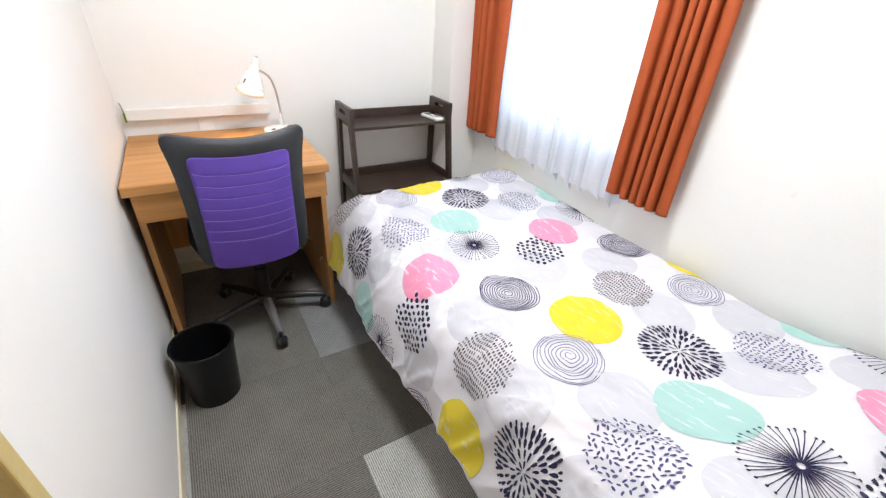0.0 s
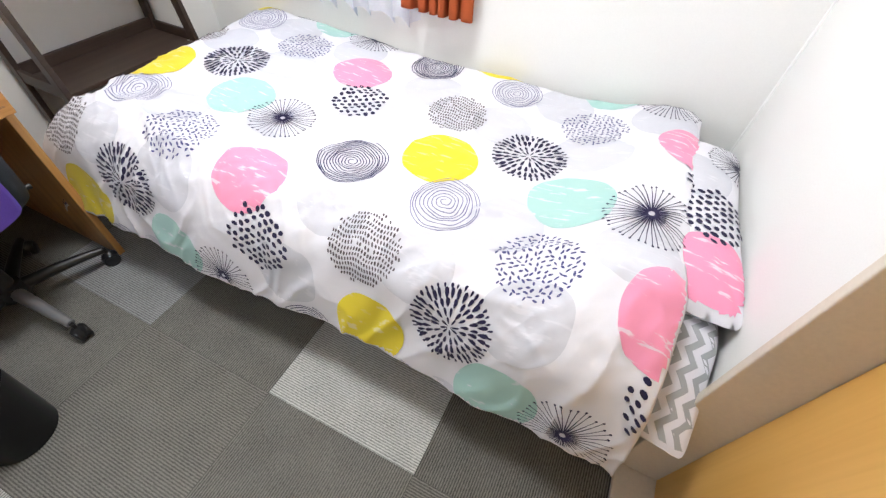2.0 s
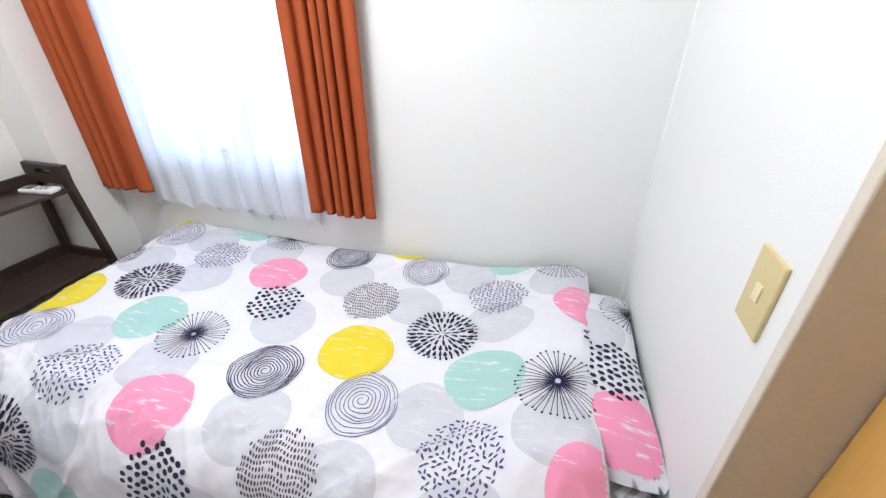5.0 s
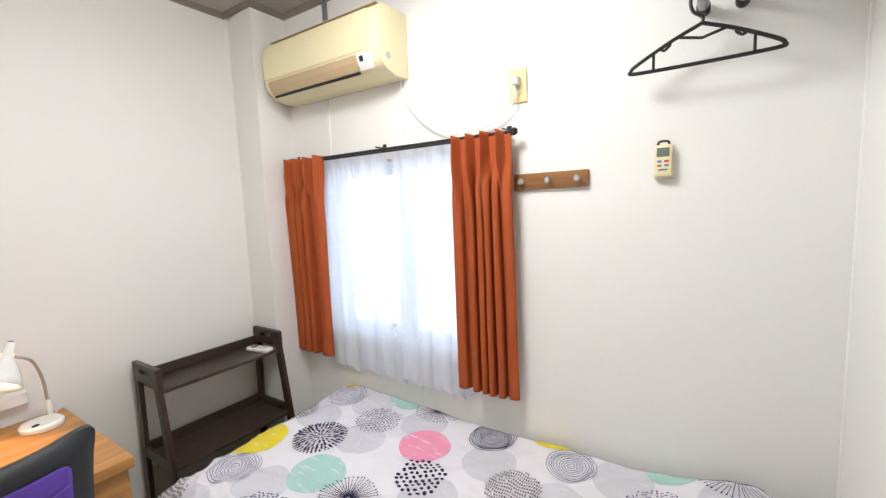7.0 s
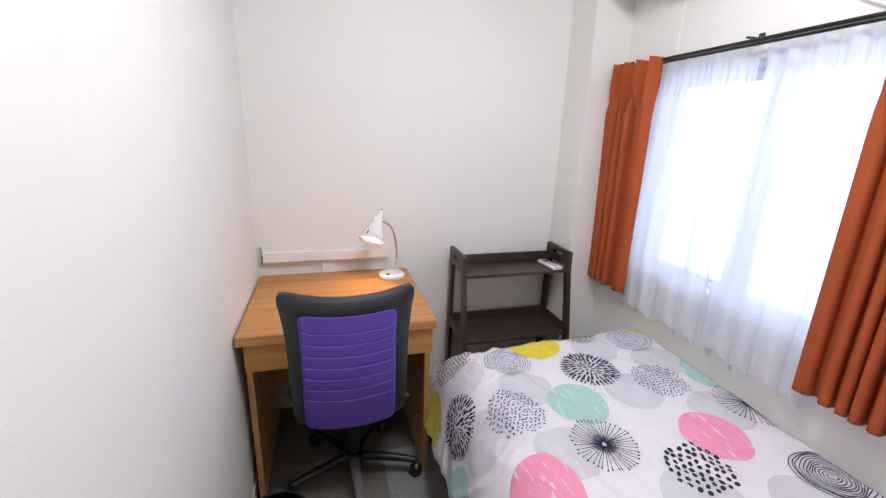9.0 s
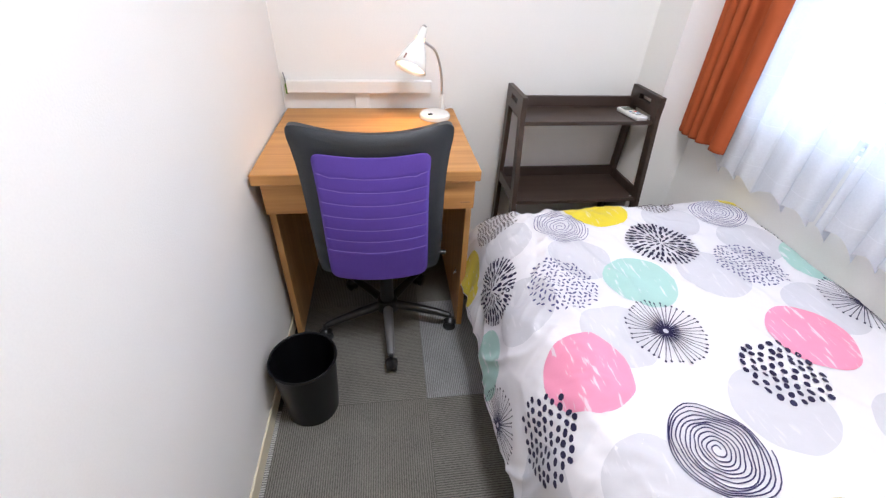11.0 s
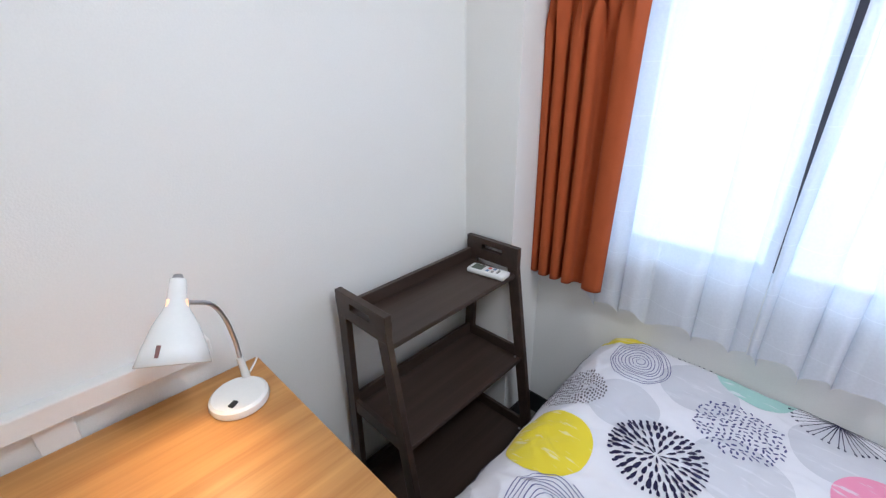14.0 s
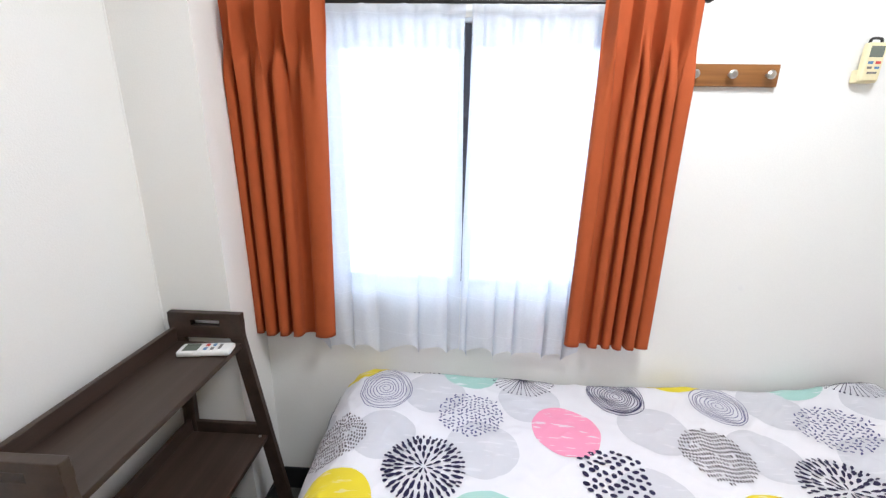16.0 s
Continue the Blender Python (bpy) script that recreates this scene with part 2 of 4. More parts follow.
nt.links.new(m2.outputs[0], nt.nodes["Material Output"].inputs[0])


def glow(name, color, strength):
    m = bpy.data.materials.new(name)
    m.use_nodes = True
    b = m.node_tree.nodes["Principled BSDF"]
    b.inputs["Base Color"].default_value = (*color, 1)
    b.inputs["Emission Color"].default_value, b.inputs["Emission Strength"].default_value = (*color, 1), strength
    return m


BULB = glow("lit_bulb", (1.0, 0.84, 0.60), 16)
VENT = glow("warm_vent_light", (1.0, 0.58, 0.34), 1.1)
OUTSIDE = glow("bright_overcast_distance", (0.80, 0.90, 1.0), 3.7)

# ---- helpers for building ----
ORIGIN = {}


def mesh_of(name, bm, material, smooth=False):
    bmesh.ops.recalc_face_normals(bm, faces=bm.faces)
    me = bpy.data.meshes.new(name)
    bm.to_mesh(me)
    bm.free()
    for mm in (material if isinstance(material, (list, tuple)) else [material]):
        me.materials.append(mm)
    if smooth:
        me.polygons.foreach_set("use_smooth", [True] * len(me.polygons))
        me.set_sharp_from_angle(angle=radians(38))
    return me


def part(name, bm, material, parent, label="", smooth=False):
    """A mesh in world coordinates, linked under a thing or a part."""
    o = ORIGIN[parent.name]
    bmesh.ops.translate(bm, verts=bm.verts, vec=-o)
    ob = new(name, mesh_of(name, bm, material, smooth))
    ob.parent = parent
    ORIGIN[ob.name] = o
    return tagged(ob, label)


def thing(name, base, label, category, group=""):
    ob = new(name)
    ob.location, ob.empty_display_size = base, 0.05
    ORIGIN[ob.name] = Vector(base)
    return tagged(ob, label, category, group)


def solo(name, bm, material, base, label, category, group="", smooth=False, kind=""):
    """A thing that is one mesh, with its origin at its base."""
    bmesh.ops.translate(bm, verts=bm.verts, vec=-Vector(base))
    ob = new(name, mesh_of(name, bm, material, smooth))
    ob.location = base
    ORIGIN[ob.name] = Vector(base)
    return tagged(ob, label, category, group, kind)


def structure(name, bm, material, label):
    ob = new(name, mesh_of(name, bm, material))
    ORIGIN[ob.name] = Vector((0, 0, 0))
    return tagged(ob, label, name.split("_")[0], kind="structure")


def box(x0, x1, y0, y1, z0, z1, bevel=0.0, bm=None, seg=2):
    b = bmesh.new()
    bmesh.ops.create_cube(b, size=1)
    bmesh.ops.scale(b, verts=b.verts, vec=(x1 - x0, y1 - y0, z1 - z0))
    bmesh.ops.translate(b, verts=b.verts, vec=((x0 + x1) / 2, (y0 + y1) / 2, (z0 + z1) / 2))
    if bevel:
        bmesh.ops.bevel(b, geom=list(b.edges), offset=bevel, segments=seg, affect="EDGES", profile=0.5)
    return join(bm, b)


def join(bm, b):
    if bm is None:
        return b
    me = bpy.data.meshes.new("tmp")
    b.to_mesh(me)
    b.free()
    bm.from_mesh(me)
    bpy.data.meshes.remove(me)
    return bm


def prism(points, axis, a, b_, bevel=0.0, bm=None):
    """A flat outline pushed along an axis. Outline points are the two other coordinates, in order."""
    b = bmesh.new()
    order = {"x": lambda p, q: (q, p[0], p[1]), "y": lambda p, q: (p[0], q, p[1]), "z": lambda p, q: (p[0], p[1], q)}[axis]
    lo, hi = [b.verts.new(order(p, a)) for p in points], [b.verts.new(order(p, b_)) for p in points]
    n = len(points)
    b.faces.new(lo), b.faces.new(hi[::-1])
    for i in range(n):
        b.faces.new((lo[i], hi[i], hi[(i + 1) % n], lo[(i + 1) % n]))
    bmesh.ops.recalc_face_normals(b, faces=b.faces)
    if bevel:
        bmesh.ops.bevel(b, geom=list(b.edges), offset=bevel, segments=2, affect="EDGES", profile=0.5)
    return join(bm, b)


def tube(path, radii, n=12, bm=None, caps=True):
    """A round bar along a path of points; radii one value or one for each point."""
    b = bmesh.new()
    path = [Vector(p) for p in path]
    radii = [radii] * len(path) if isinstance(radii, (int, float)) else radii
    rings, side = [], None
    for i, p in enumerate(path):
        d = (path[min(i + 1, len(path) - 1)] - path[max(i - 1, 0)]).normalized()
        if side is None:
            side = d.orthogonal().normalized()
        side = (side - d * side.dot(d)).normalized()
        up = d.cross(side)
        rings.append([b.verts.new(p + radii[i] * (math.cos(a) * side + math.sin(a) * up)) for a in [2 * math.pi * k / n for k in range(n)]])
    for r, s in zip(rings, rings[1:]):
        for k in range(n):
            b.faces.new((r[k], r[(k + 1) % n], s[(k + 1) % n], s[k]))
    if caps:
        b.faces.new(rings[0][::-1]), b.faces.new(rings[-1])
    return join(bm, b)


def curve_points(ctrl, n=8):
    """A smooth line through control points."""
    c = [Vector(p) for p in ctrl]
    c = [2 * c[0] - c[1]] + c + [2 * c[-1] - c[-2]]
    out = []
    for i in range(1, len(c) - 2):
        for k in range(n):
            t = k / n
            out.append(0.5 * (2 * c[i] + (c[i + 1] - c[i - 1]) * t + (2 * c[i - 1] - 5 * c[i] + 4 * c[i + 1] - c[i + 2]) * t * t
                              + (3 * c[i] - 3 * c[i + 1] + c[i + 2] - c[i - 1]) * t ** 3))
    return out + [c[-2]]


def lathe(profile, at, n=32, bm=None):
    """A turned body: (radius, height) pairs about a vertical line."""
    b = bmesh.new()
    rings = [[b.verts.new((at[0] + r * math.cos(2 * math.pi * k / n), at[1] + r * math.sin(2 * math.pi * k / n), at[2] + h)) for k in range(n)] for r, h in profile]
    for r, s in zip(rings, rings[1:]):
        for k in range(n):
            b.faces.new((r[k], r[(k + 1) % n], s[(k + 1) % n], s[k]))
    b.faces.new(rings[0][::-1]), b.faces.new(rings[-1])
    return join(bm, b)


def sheet(f, us, vs, bm=None):
    """A grid of faces on a surface f(u, v)."""
    b = bmesh.new()
    rows = [[b.verts.new(f(u, v)) for v in vs] for u in us]
    for r, s in zip(rows, rows[1:]):
        for k in range(len(vs) - 1):
            b.faces.new((r[k], s[k], s[k + 1], r[k + 1]))
    return join(bm, b)


def steps(a, b, n):
    return [a + (b - a) * i / n for i in range(n + 1)]

# ---- the room ----
XR, YB, YN, ZC = 1.725, 3.02, 0.55, 2.52     # right wall, far wall, near wall, ceiling

structure("wall_left", box(-0.10, 0, 1.252, 3.12, 0, ZC), WALL, "white papered wall beside the desk")
structure("wall_left_over_door", box(-0.10, 0, 0.45, 1.252, 2.05, ZC), WALL, "white papered wall above the room door")
structure("wall_far", box(0, 1.85, YB, 3.14, 0, ZC), WALL, "white papered wall behind desk and shelf")
structure("wall_column", prism([(1.545, 3.02), (1.53, 2.79), (XR, 2.79), (XR, 3.02)], "z", 0, ZC), WALL, "white papered boxed-in column in the corner")
wy0, wy1, wz0, wz1 = 1.62, 2.57, 0.865, 1.71  # window opening
wr = box(XR, 1.85, 0.45, wy0, 0, ZC)
box(XR, 1.85, wy1, YB, 0, ZC, bm=wr)
box(XR, 1.85, wy0, wy1, 0, wz0, bm=wr)
box(XR, 1.85, wy0, wy1, wz1, ZC, bm=wr)
structure("wall_right", wr, WALL, "white papered wall with the window")
structure("wall_near", box(0.833, XR, 0.40, YN, 0, ZC), WALL, "white papered wall at the bed's head")
structure("wall_near_over_door", box(0, 0.833, 0.40, YN, 2.03, ZC), WALL, "white papered wall above the closet door")
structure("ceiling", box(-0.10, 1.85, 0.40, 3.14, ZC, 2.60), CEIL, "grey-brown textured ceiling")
tr = box(0, 1.53, YB - 0.012, YB, ZC - 0.03, ZC)
box(1.518, 1.53, 2.79, YB - 0.012, ZC - 0.03, ZC, bm=tr)
box(1.518, XR, 2.778, 2.79, ZC - 0.03, ZC, bm=tr)
box(XR - 0.012, XR, 0.55, 2.778, ZC - 0.03, ZC, bm=tr)
box(0, 0.012, 0.55, YB - 0.012, ZC - 0.03, ZC, bm=tr)
structure("trim_ceiling", tr, mat("brown_cornice", (0.25, 0.21, 0.17), 0.6), "thin brown cornice strip under the ceiling")
bb = box(0, 0.007, 1.30, YB, 0, 0.06, 0.002)
box(0.007, 1.53, YB - 0.007, YB, 0, 0.06, 0.002, bm=bb)
box(XR - 0.007, XR, YN, 2.50, 0, 0.06, 0.002, bm=bb)
box(0.833, XR - 0.007, YN, YN + 0.007, 0, 0.06, 0.002, bm=bb)
db = box(1.53, XR - 0.008, 2.782, 2.79, 0, 0.10, 0.002)
box(XR - 0.008, XR, 2.50, 2.79, 0, 0.10, 0.002, bm=db)
structure("baseboard_corner", db, BLACK, "dark skirting board round the foot of the corner column")
structure("baseboard", bb, CREAM, "low cream baseboard along the walls")

cb = tube([(XR - 0.001, YN + 0.001, 0.06), (XR - 0.001, YN + 0.001, ZC - 0.03)], 0.005, 8)
tube([(1.546, 3.019, 0.06), (1.546, 3.019, ZC - 0.03)], 0.004, 8, bm=cb)
tube([(0.001, 3.019, 0.06), (0.001, 3.019, ZC - 0.03)], 0.002, 8, bm=cb)
structure("trim_corner", cb, mat("white_caulk", (0.86, 0.86, 0.84), 0.4, var=0.02), "thin white caulk beads in the wall corners")

# corridor that closes the place beyond the open room door
cw = box(-1.10, -1.0, 0.2, 2.2, 0, 2.6)
box(-1.0, -0.1, 0.1, 0.2, 0, 2.6, bm=cw)
box(-1.0, -0.1, 2.2, 2.3, 0, 2.6, bm=cw)
structure("wall_corridor", cw, WALL, "plain corridor walls outside the room")
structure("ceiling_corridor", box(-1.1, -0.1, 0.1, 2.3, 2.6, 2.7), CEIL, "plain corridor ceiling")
dj = box(-0.105, 0.004, 1.222, 1.252, 0, 2.05, 0.003)
box(-0.105, 0.006, 0.55, 0.58, 0, 2.05, 0.003, bm=dj)
box(-0.105, 0.006, 0.58, 1.222, 2.02, 2.05, 0.003, bm=dj)
structure("trim_room_door", dj, mat("yellowed_varnish", (0.62, 0.50, 0.22), 0.45), "yellowed wooden frame of the open doorway")

# closet in the near wall
cf = box(0.812, 0.833, 0.458, 0.578, 0, 2.03, 0.003)
box(0.0, 0.03, 0.458, 0.578, 0, 2.03, 0.003, bm=cf)
box(0.03, 0.812, 0.458, 0.578, 2.0, 2.03, 0.003, bm=cf)
box(0.03, 0.812, 0.458, 0.578, 0, 0.014, 0.003, bm=cf)
structure("trim_closet", cf, JAMB, "beige painted frame and sill of the closet")
d = structure("door_closet", box(0.032, 0.810, 0.425, 0.468, 0.016, 1.998, 0.002), DOORWOOD, "closed honey-coloured woodgrain closet door")
hb = lathe([(0.004, 0), (0.022, 0.002), (0.024, 0.006), (0.012, 0.010), (0.012, 0.03)], (0, 0, 0), 20)
bmesh.ops.rotate(hb, verts=hb.verts, matrix=Matrix.Rotation(radians(-90), 3, "X"))
bmesh.ops.translate(hb, verts=hb.verts, vec=(0.09, 0.468, 1.0))
part("knob", hb, STEEL, d, "brushed steel knob", True)

# floor and its carpet tiles
floor = structure("floor", box(-1.1, 1.85, 0.1, 3.14, -0.10, -0.008), SUB, "floor of dark and light ribbed carpet tiles")
X0, Y0, S = 0.524, 1.074, 0.5035
tile_mesh = {}
for i in range(-4, 3):
    for j in range(-2, 4):
        lo = (max(X0 + i * S, -1.0), max(Y0 + j * S, 0.2))
        hi = (min(X0 + (i + 1) * S, XR), min(Y0 + (j + 1) * S, YB))
        if hi[0] - lo[0] < 0.02 or hi[1] - lo[1] < 0.02 or (lo[0] < -0.05 and hi[1] > 2.3):
            continue
        turned = (i + j) % 2 == 0
        light = (i, j) in ((0, 0), (0, 2), (2, 1), (-2, 1))
        w, h = hi[0] - lo[0] - 0.0003, hi[1] - lo[1] - 0.0003
        if turned:
            w, h = h, w
        mid_grey = (i, j) == (0, 2)
        key = (round(w, 3), round(h, 3), light, mid_grey)
        if key not in tile_mesh:
            b = box(-w / 2, w / 2, -h / 2, h / 2, -0.008, 0, 0.0008, seg=1)
            tile_mesh[key] = mesh_of("carpet_tile", b, TILE_M if mid_grey else TILE_L if light else TILE_D)
        t = new("carpet_tile", tile_mesh[key])
        t.parent = floor
        t.location = ((lo[0] + hi[0]) / 2, (lo[1] + hi[1]) / 2, random.uniform(-0.0006, 0.0006))
        t.rotation_euler = (0, 0, radians(90) if turned else 0)
        if light:
            tagged(t, "mid grey ribbed carpet tile" if mid_grey else "light grey ribbed carpet tile")

# window
win = structure("window_1", box(1.785, 1.845, wy0, wy0 + 0.03, wz0, wz1), ALU, "aluminium sliding window with two bright panes")
fr = box(1.785, 1.845, wy1 - 0.03, wy1, wz0, wz1)
box(1.785, 1.845, wy0 + 0.03, wy1 - 0.03, wz0, wz0 + 0.015, bm=fr)
box(1.785, 1.845, wy0 + 0.03, wy1 - 0.03, wz1 - 0.03, wz1, bm=fr)
part("window_frame", fr, ALU, win)
part("window_sill", box(1.724, 1.785, wy0, wy1, wz0 - 0.02, wz0 + 0.002, 0.003), WHITE, win, "white window board")
for k, (a, b_, x) in enumerate(((1.65, 2.13, 1.795), (2.07, 2.54, 1.82))):
    sash = box(x, x + 0.018, a, a + 0.036, wz0 + 0.015, wz1 - 0.03, 0.002)
    box(x, x + 0.018, b_ - 0.036, b_, wz0 + 0.015, wz1 - 0.03, 0.002, bm=sash)
    box(x, x + 0.018, a + 0.036, b_ - 0.036, wz0 + 0.015, wz0 + 0.030, 0.002, bm=sash)
    box(x, x + 0.018, a + 0.036, b_ - 0.036, wz1 - 0.065, wz1 - 0.03, 0.002, bm=sash)
    s = part("sash", sash, ALU, win, "pale aluminium sash")
    p = part("pane", box(x + 0.007, x + 0.011, a + 0.036, b_ - 0.036, wz0 + 0.030, wz1 - 0.065), GLASS, s)
    p.visible_shadow = False
# added strip: draws the dark gap between the two voiles
part("weather_seal", box(1.778, 1.784, 2.088, 2.108, wz0 + 0.03, wz1 - 0.003, 0.001), mat("dark_gap_tone", (0.05, 0.045, 0.055), 0.7), win, "added dark strip behind the gap between the voiles")
bd = new("backdrop", mesh_of("backdrop", box(4.5, 4.52, -4, 9, -2, 7), OUTSIDE))
tagged(bd, "bright white overcast distance outside the window", "backdrop", kind="structure")

# ---- curtains ----
rail = thing("curtain_rail", (1.69, 2.13, 1.74), "black double curtain rail fixed above the window", "curtain rail")
part("rail", tube([(1.664, y, 1.746) for y in (1.485, 2.784)], 0.0065), BLACK, rail, smooth=True)
part("rail", tube([(1.698, y, 1.742) for y in (1.50, 2.784)], 0.005), BLACK, rail, smooth=True)
part("finial", lathe([(0.004, -0.014), (0.014, -0.008), (0.014, 0.008), (0.004, 0.014)], (1.664, 1.478, 1.746), 14), BLACK, rail, smooth=True)
for y in (1.52, 2.14, 2.75):
    bk = box(1.66, 1.725, y - 0.004, y + 0.004, 1.757, 1.763, 0.001)
    box(1.719, 1.725, y - 0.010, y + 0.010, 1.745, 1.778, 0.002, bm=bk)
    part("bracket", bk, BLACK, rail)


def curtain(tops, hems, z0, z1, x, back, widths, lead, label, seed):
    """A gathered curtain with pinch pleats. tops, hems: where it begins and ends across, above and below; back: how far the hem hangs nearer the wall.
    widths: its folds, out and in by turns, from the leading edge; lead: the end (0 or 1) of that edge."""
    rnd = random.Random(seed)
    total = sum(widths)
    ends = [sum(widths[:i]) / total for i in range(len(widths) + 1)]
    am = [rnd.uniform(0.8, 1.1) for _ in widths]
    am[0], am[-1] = 0.6, 0.45
    pleats = 4
    way = -1 if lead else 1

    def f(s, z):
        h = (z1 - z) / (z1 - z0)
        q = 1 - s if lead else s
        q = min(0.9999, max(0.0, q + 0.02 * noise.noise((q * 4, h * 1.2, seed)) * min(1, 8 * min(q, 1 - q))))
        i = max(k for k in range(len(widths)) if ends[k] <= q)
        t = (q - ends[i]) / (ends[i + 1] - ends[i])
        w = math.sin(math.pi * t) ** 0.8 * (1.15 if i % 2 == 0 else -0.45) * am[i]
        ease = min(1, max(0, (h - 0.07) / 0.16))
        ease = ease * ease * (3 - 2 * ease)
        c = math.cos(2 * math.pi * (pleats * q - 0.35))
        tuft = max(0.0, c) ** 1.5
        three = 0.5 + 0.5 * math.cos(2 * math.pi * 3 * (pleats * q - 0.35))
        pinch = math.exp(-((h - 0.085) / 0.025) ** 2)
        head = tuft * (0.018 + 0.016 * three) * (1 - 0.3 * pinch) + 0.012 * pinch * tuft - 0.012 * (1 - tuft)
        fan = math.exp(-((h - 0.17) / 0.09) ** 2) * 0.009 * math.cos(2 * math.pi * 2 * (pleats * q - 0.35)) * (0.4 + tuft)
        fold = (0.014 + 0.13 * min(0.22, widths[i] / total) + 0.006 * h) * w
        xx = x + back * h ** 0.8 - (1 - ease) * head - ease * fold - fan - 0.006 * ease * noise.noise((q * 6, z * 1.7, seed))
        lo, hi = (tops[k] + (hems[k] - tops[k]) * h for k in (0, 1))
        droop = 0.006 * noise.noise((q * 5, 0.3, seed)) * (1 - h) + 0.004 * tuft * (1 - h) ** 4
        return xx, lo + (hi - lo) * s - way * 0.006 * ease * math.sin(2 * math.pi * t), z + 0.005 * w * ease + droop

    ob = solo("curtain", sheet(f, steps(0, 1, 150), steps(z0, z1, 72)), ORANGE, (x, sum(hems) / 2, z0), label, "curtain", "window curtains", True)
    so = ob.modifiers.new("thickness", "SOLIDIFY")
    so.thickness = 0.0025
    return ob


curtain((2.488, 2.785), (2.520, 2.790), 0.722, 1.752, 1.646, 0.028, (0.26, 0.15, 0.11, 0.07, 0.11, 0.06, 0.12, 0.06, 0.09), 0, "burnt-orange pleated curtain gathered beside the corner column", 3)
curtain((1.488, 1.740), (1.478, 1.748), 0.722, 1.752, 1.648, 0.026, (0.19, 0.13, 0.11, 0.07, 0.10, 0.06, 0.10, 0.06, 0.10, 0.05, 0.17), 1, "burnt-orange pleated curtain gathered beside the hook rack", 8)


def voile(y0, y1, z0, z1, x, folds, seed, meet):
    """A sheer curtain with soft uneven folds that deepen towards its hem."""

    def f(s, z):
        h = (z1 - z) / (z1 - z0)
        a = 2 * math.pi * (s * folds + 0.55 * noise.noise((s * 3.7, 0.5 * h, seed)))
        size = 0.55 + 0.8 * abs(noise.noise((s * folds * 0.8, 0.4 * h, seed + 7))) ** 0.6
        w = (0.85 * math.cos(a) + 0.22 * math.cos(2 * a + 1.3 + h)) * size
        pinch = math.exp(-((h - 0.075) / 0.035) ** 2)
        head = 0.005 * math.sin(2 * math.pi * folds * 3 * s) * pinch
        amp = (0.010 + 0.018 * min(1, 1.6 * h)) * (1 - 0.5 * pinch) * min(1, 0.25 + 5 * (s if meet else 1 - s))
        xx = min(x - amp * (w + 0.45) - head - 0.003 * noise.noise((s * 6, z * 2, seed)), 1.720)
        part_ = 0.013 * max(0, 1 - h / 0.6) * min(1, 0.5 + h / 0.14) * (s ** 6 if meet else -(1 - s) ** 6)
        edge = min(1, 12 * min(s, 1 - s))
        yy = y0 + (y1 - y0) * s - part_ + 0.015 * size * math.sin(a) * min(1, 0.25 + h) * edge
        return xx, yy, z + (0.034 * w + 0.012 * noise.noise((s * 5, 1, seed))) * h ** 3

    return solo("voile_curtain", sheet(f, steps(0, 1, folds * 40), steps(z0, z1, 44)), LACE, (x, (y0 + y1) / 2, z0),
                "sheer white voile curtain hanging in front of the window", "curtain", "window curtains", True)


voile(1.69, 2.097, 0.662, 1.738, 1.709, 5, 21, 1)
voile(2.099, 2.60, 0.664, 1.738, 1.709, 5, 33, 0)

# ---- bed ----
bed = thing("bed", (1.2, 1.55, 0), "single bed, pale mattress on a low grey frame by the wall", "bed")
part("bed_base", box(0.87, 1.69, 0.60, 2.49, 0.20, 0.27, 0.006), GREYM, bed, "grey metal base")
part("mattress", box(0.86, 1.70, 0.60, 2.45, 0.27, 0.485, 0.04, seg=4), MATTRESS, bed, "pale grey ticking mattress", True)
for x in (0.91, 1.65):
    for y in (0.65, 1.55, 2.44):
        part("leg", tube([(x, y, 0), (x, y, 0.20)], 0.02), BLACK, bed, smooth=True)

U0, RU, V1, RV = 0.90, 0.17, 2.335, 0.19     # where the duvet falls over the open side and the foot
UMIN, UMAX, VMAX = 0.462, 1.735, 2.74


def fall(s, r, amax):
    """How far out and down a cloth goes that runs s past a rounded edge."""
    if s <= 0:
        return s, 0.0
    a = min(s / r, amax)
    o, dn, rest = r * math.sin(a), r * (1 - math.cos(a)), s - r * amax
    return (o + rest * math.cos(amax), dn + rest * math.sin(amax)) if rest > 0 else (o, dn)


def bed_top(x, y):
    z = 0.548 + 0.03 * (x - 1.1) + 0.02 * max(0, min(1, (y - 1.7) / 0.5))
    return z + 0.085 * math.exp(-((y - 0.76) / 0.17) ** 2) * max(0, min(1, (x - 0.62) / 0.3)) * (1 - 0.3 * max(0, min(1, (x - 1.3) / 0.3)))


def vmin(u):
    return 0.685 - 0.045 * max(0, min(1, (0.95 - u) / 0.5)) + 0.004 * noise.noise((u * 6, 2, 5))


def hem(v):
    return UMIN + 0.032 * math.exp(-((v - 1.35) / 0.38) ** 2)


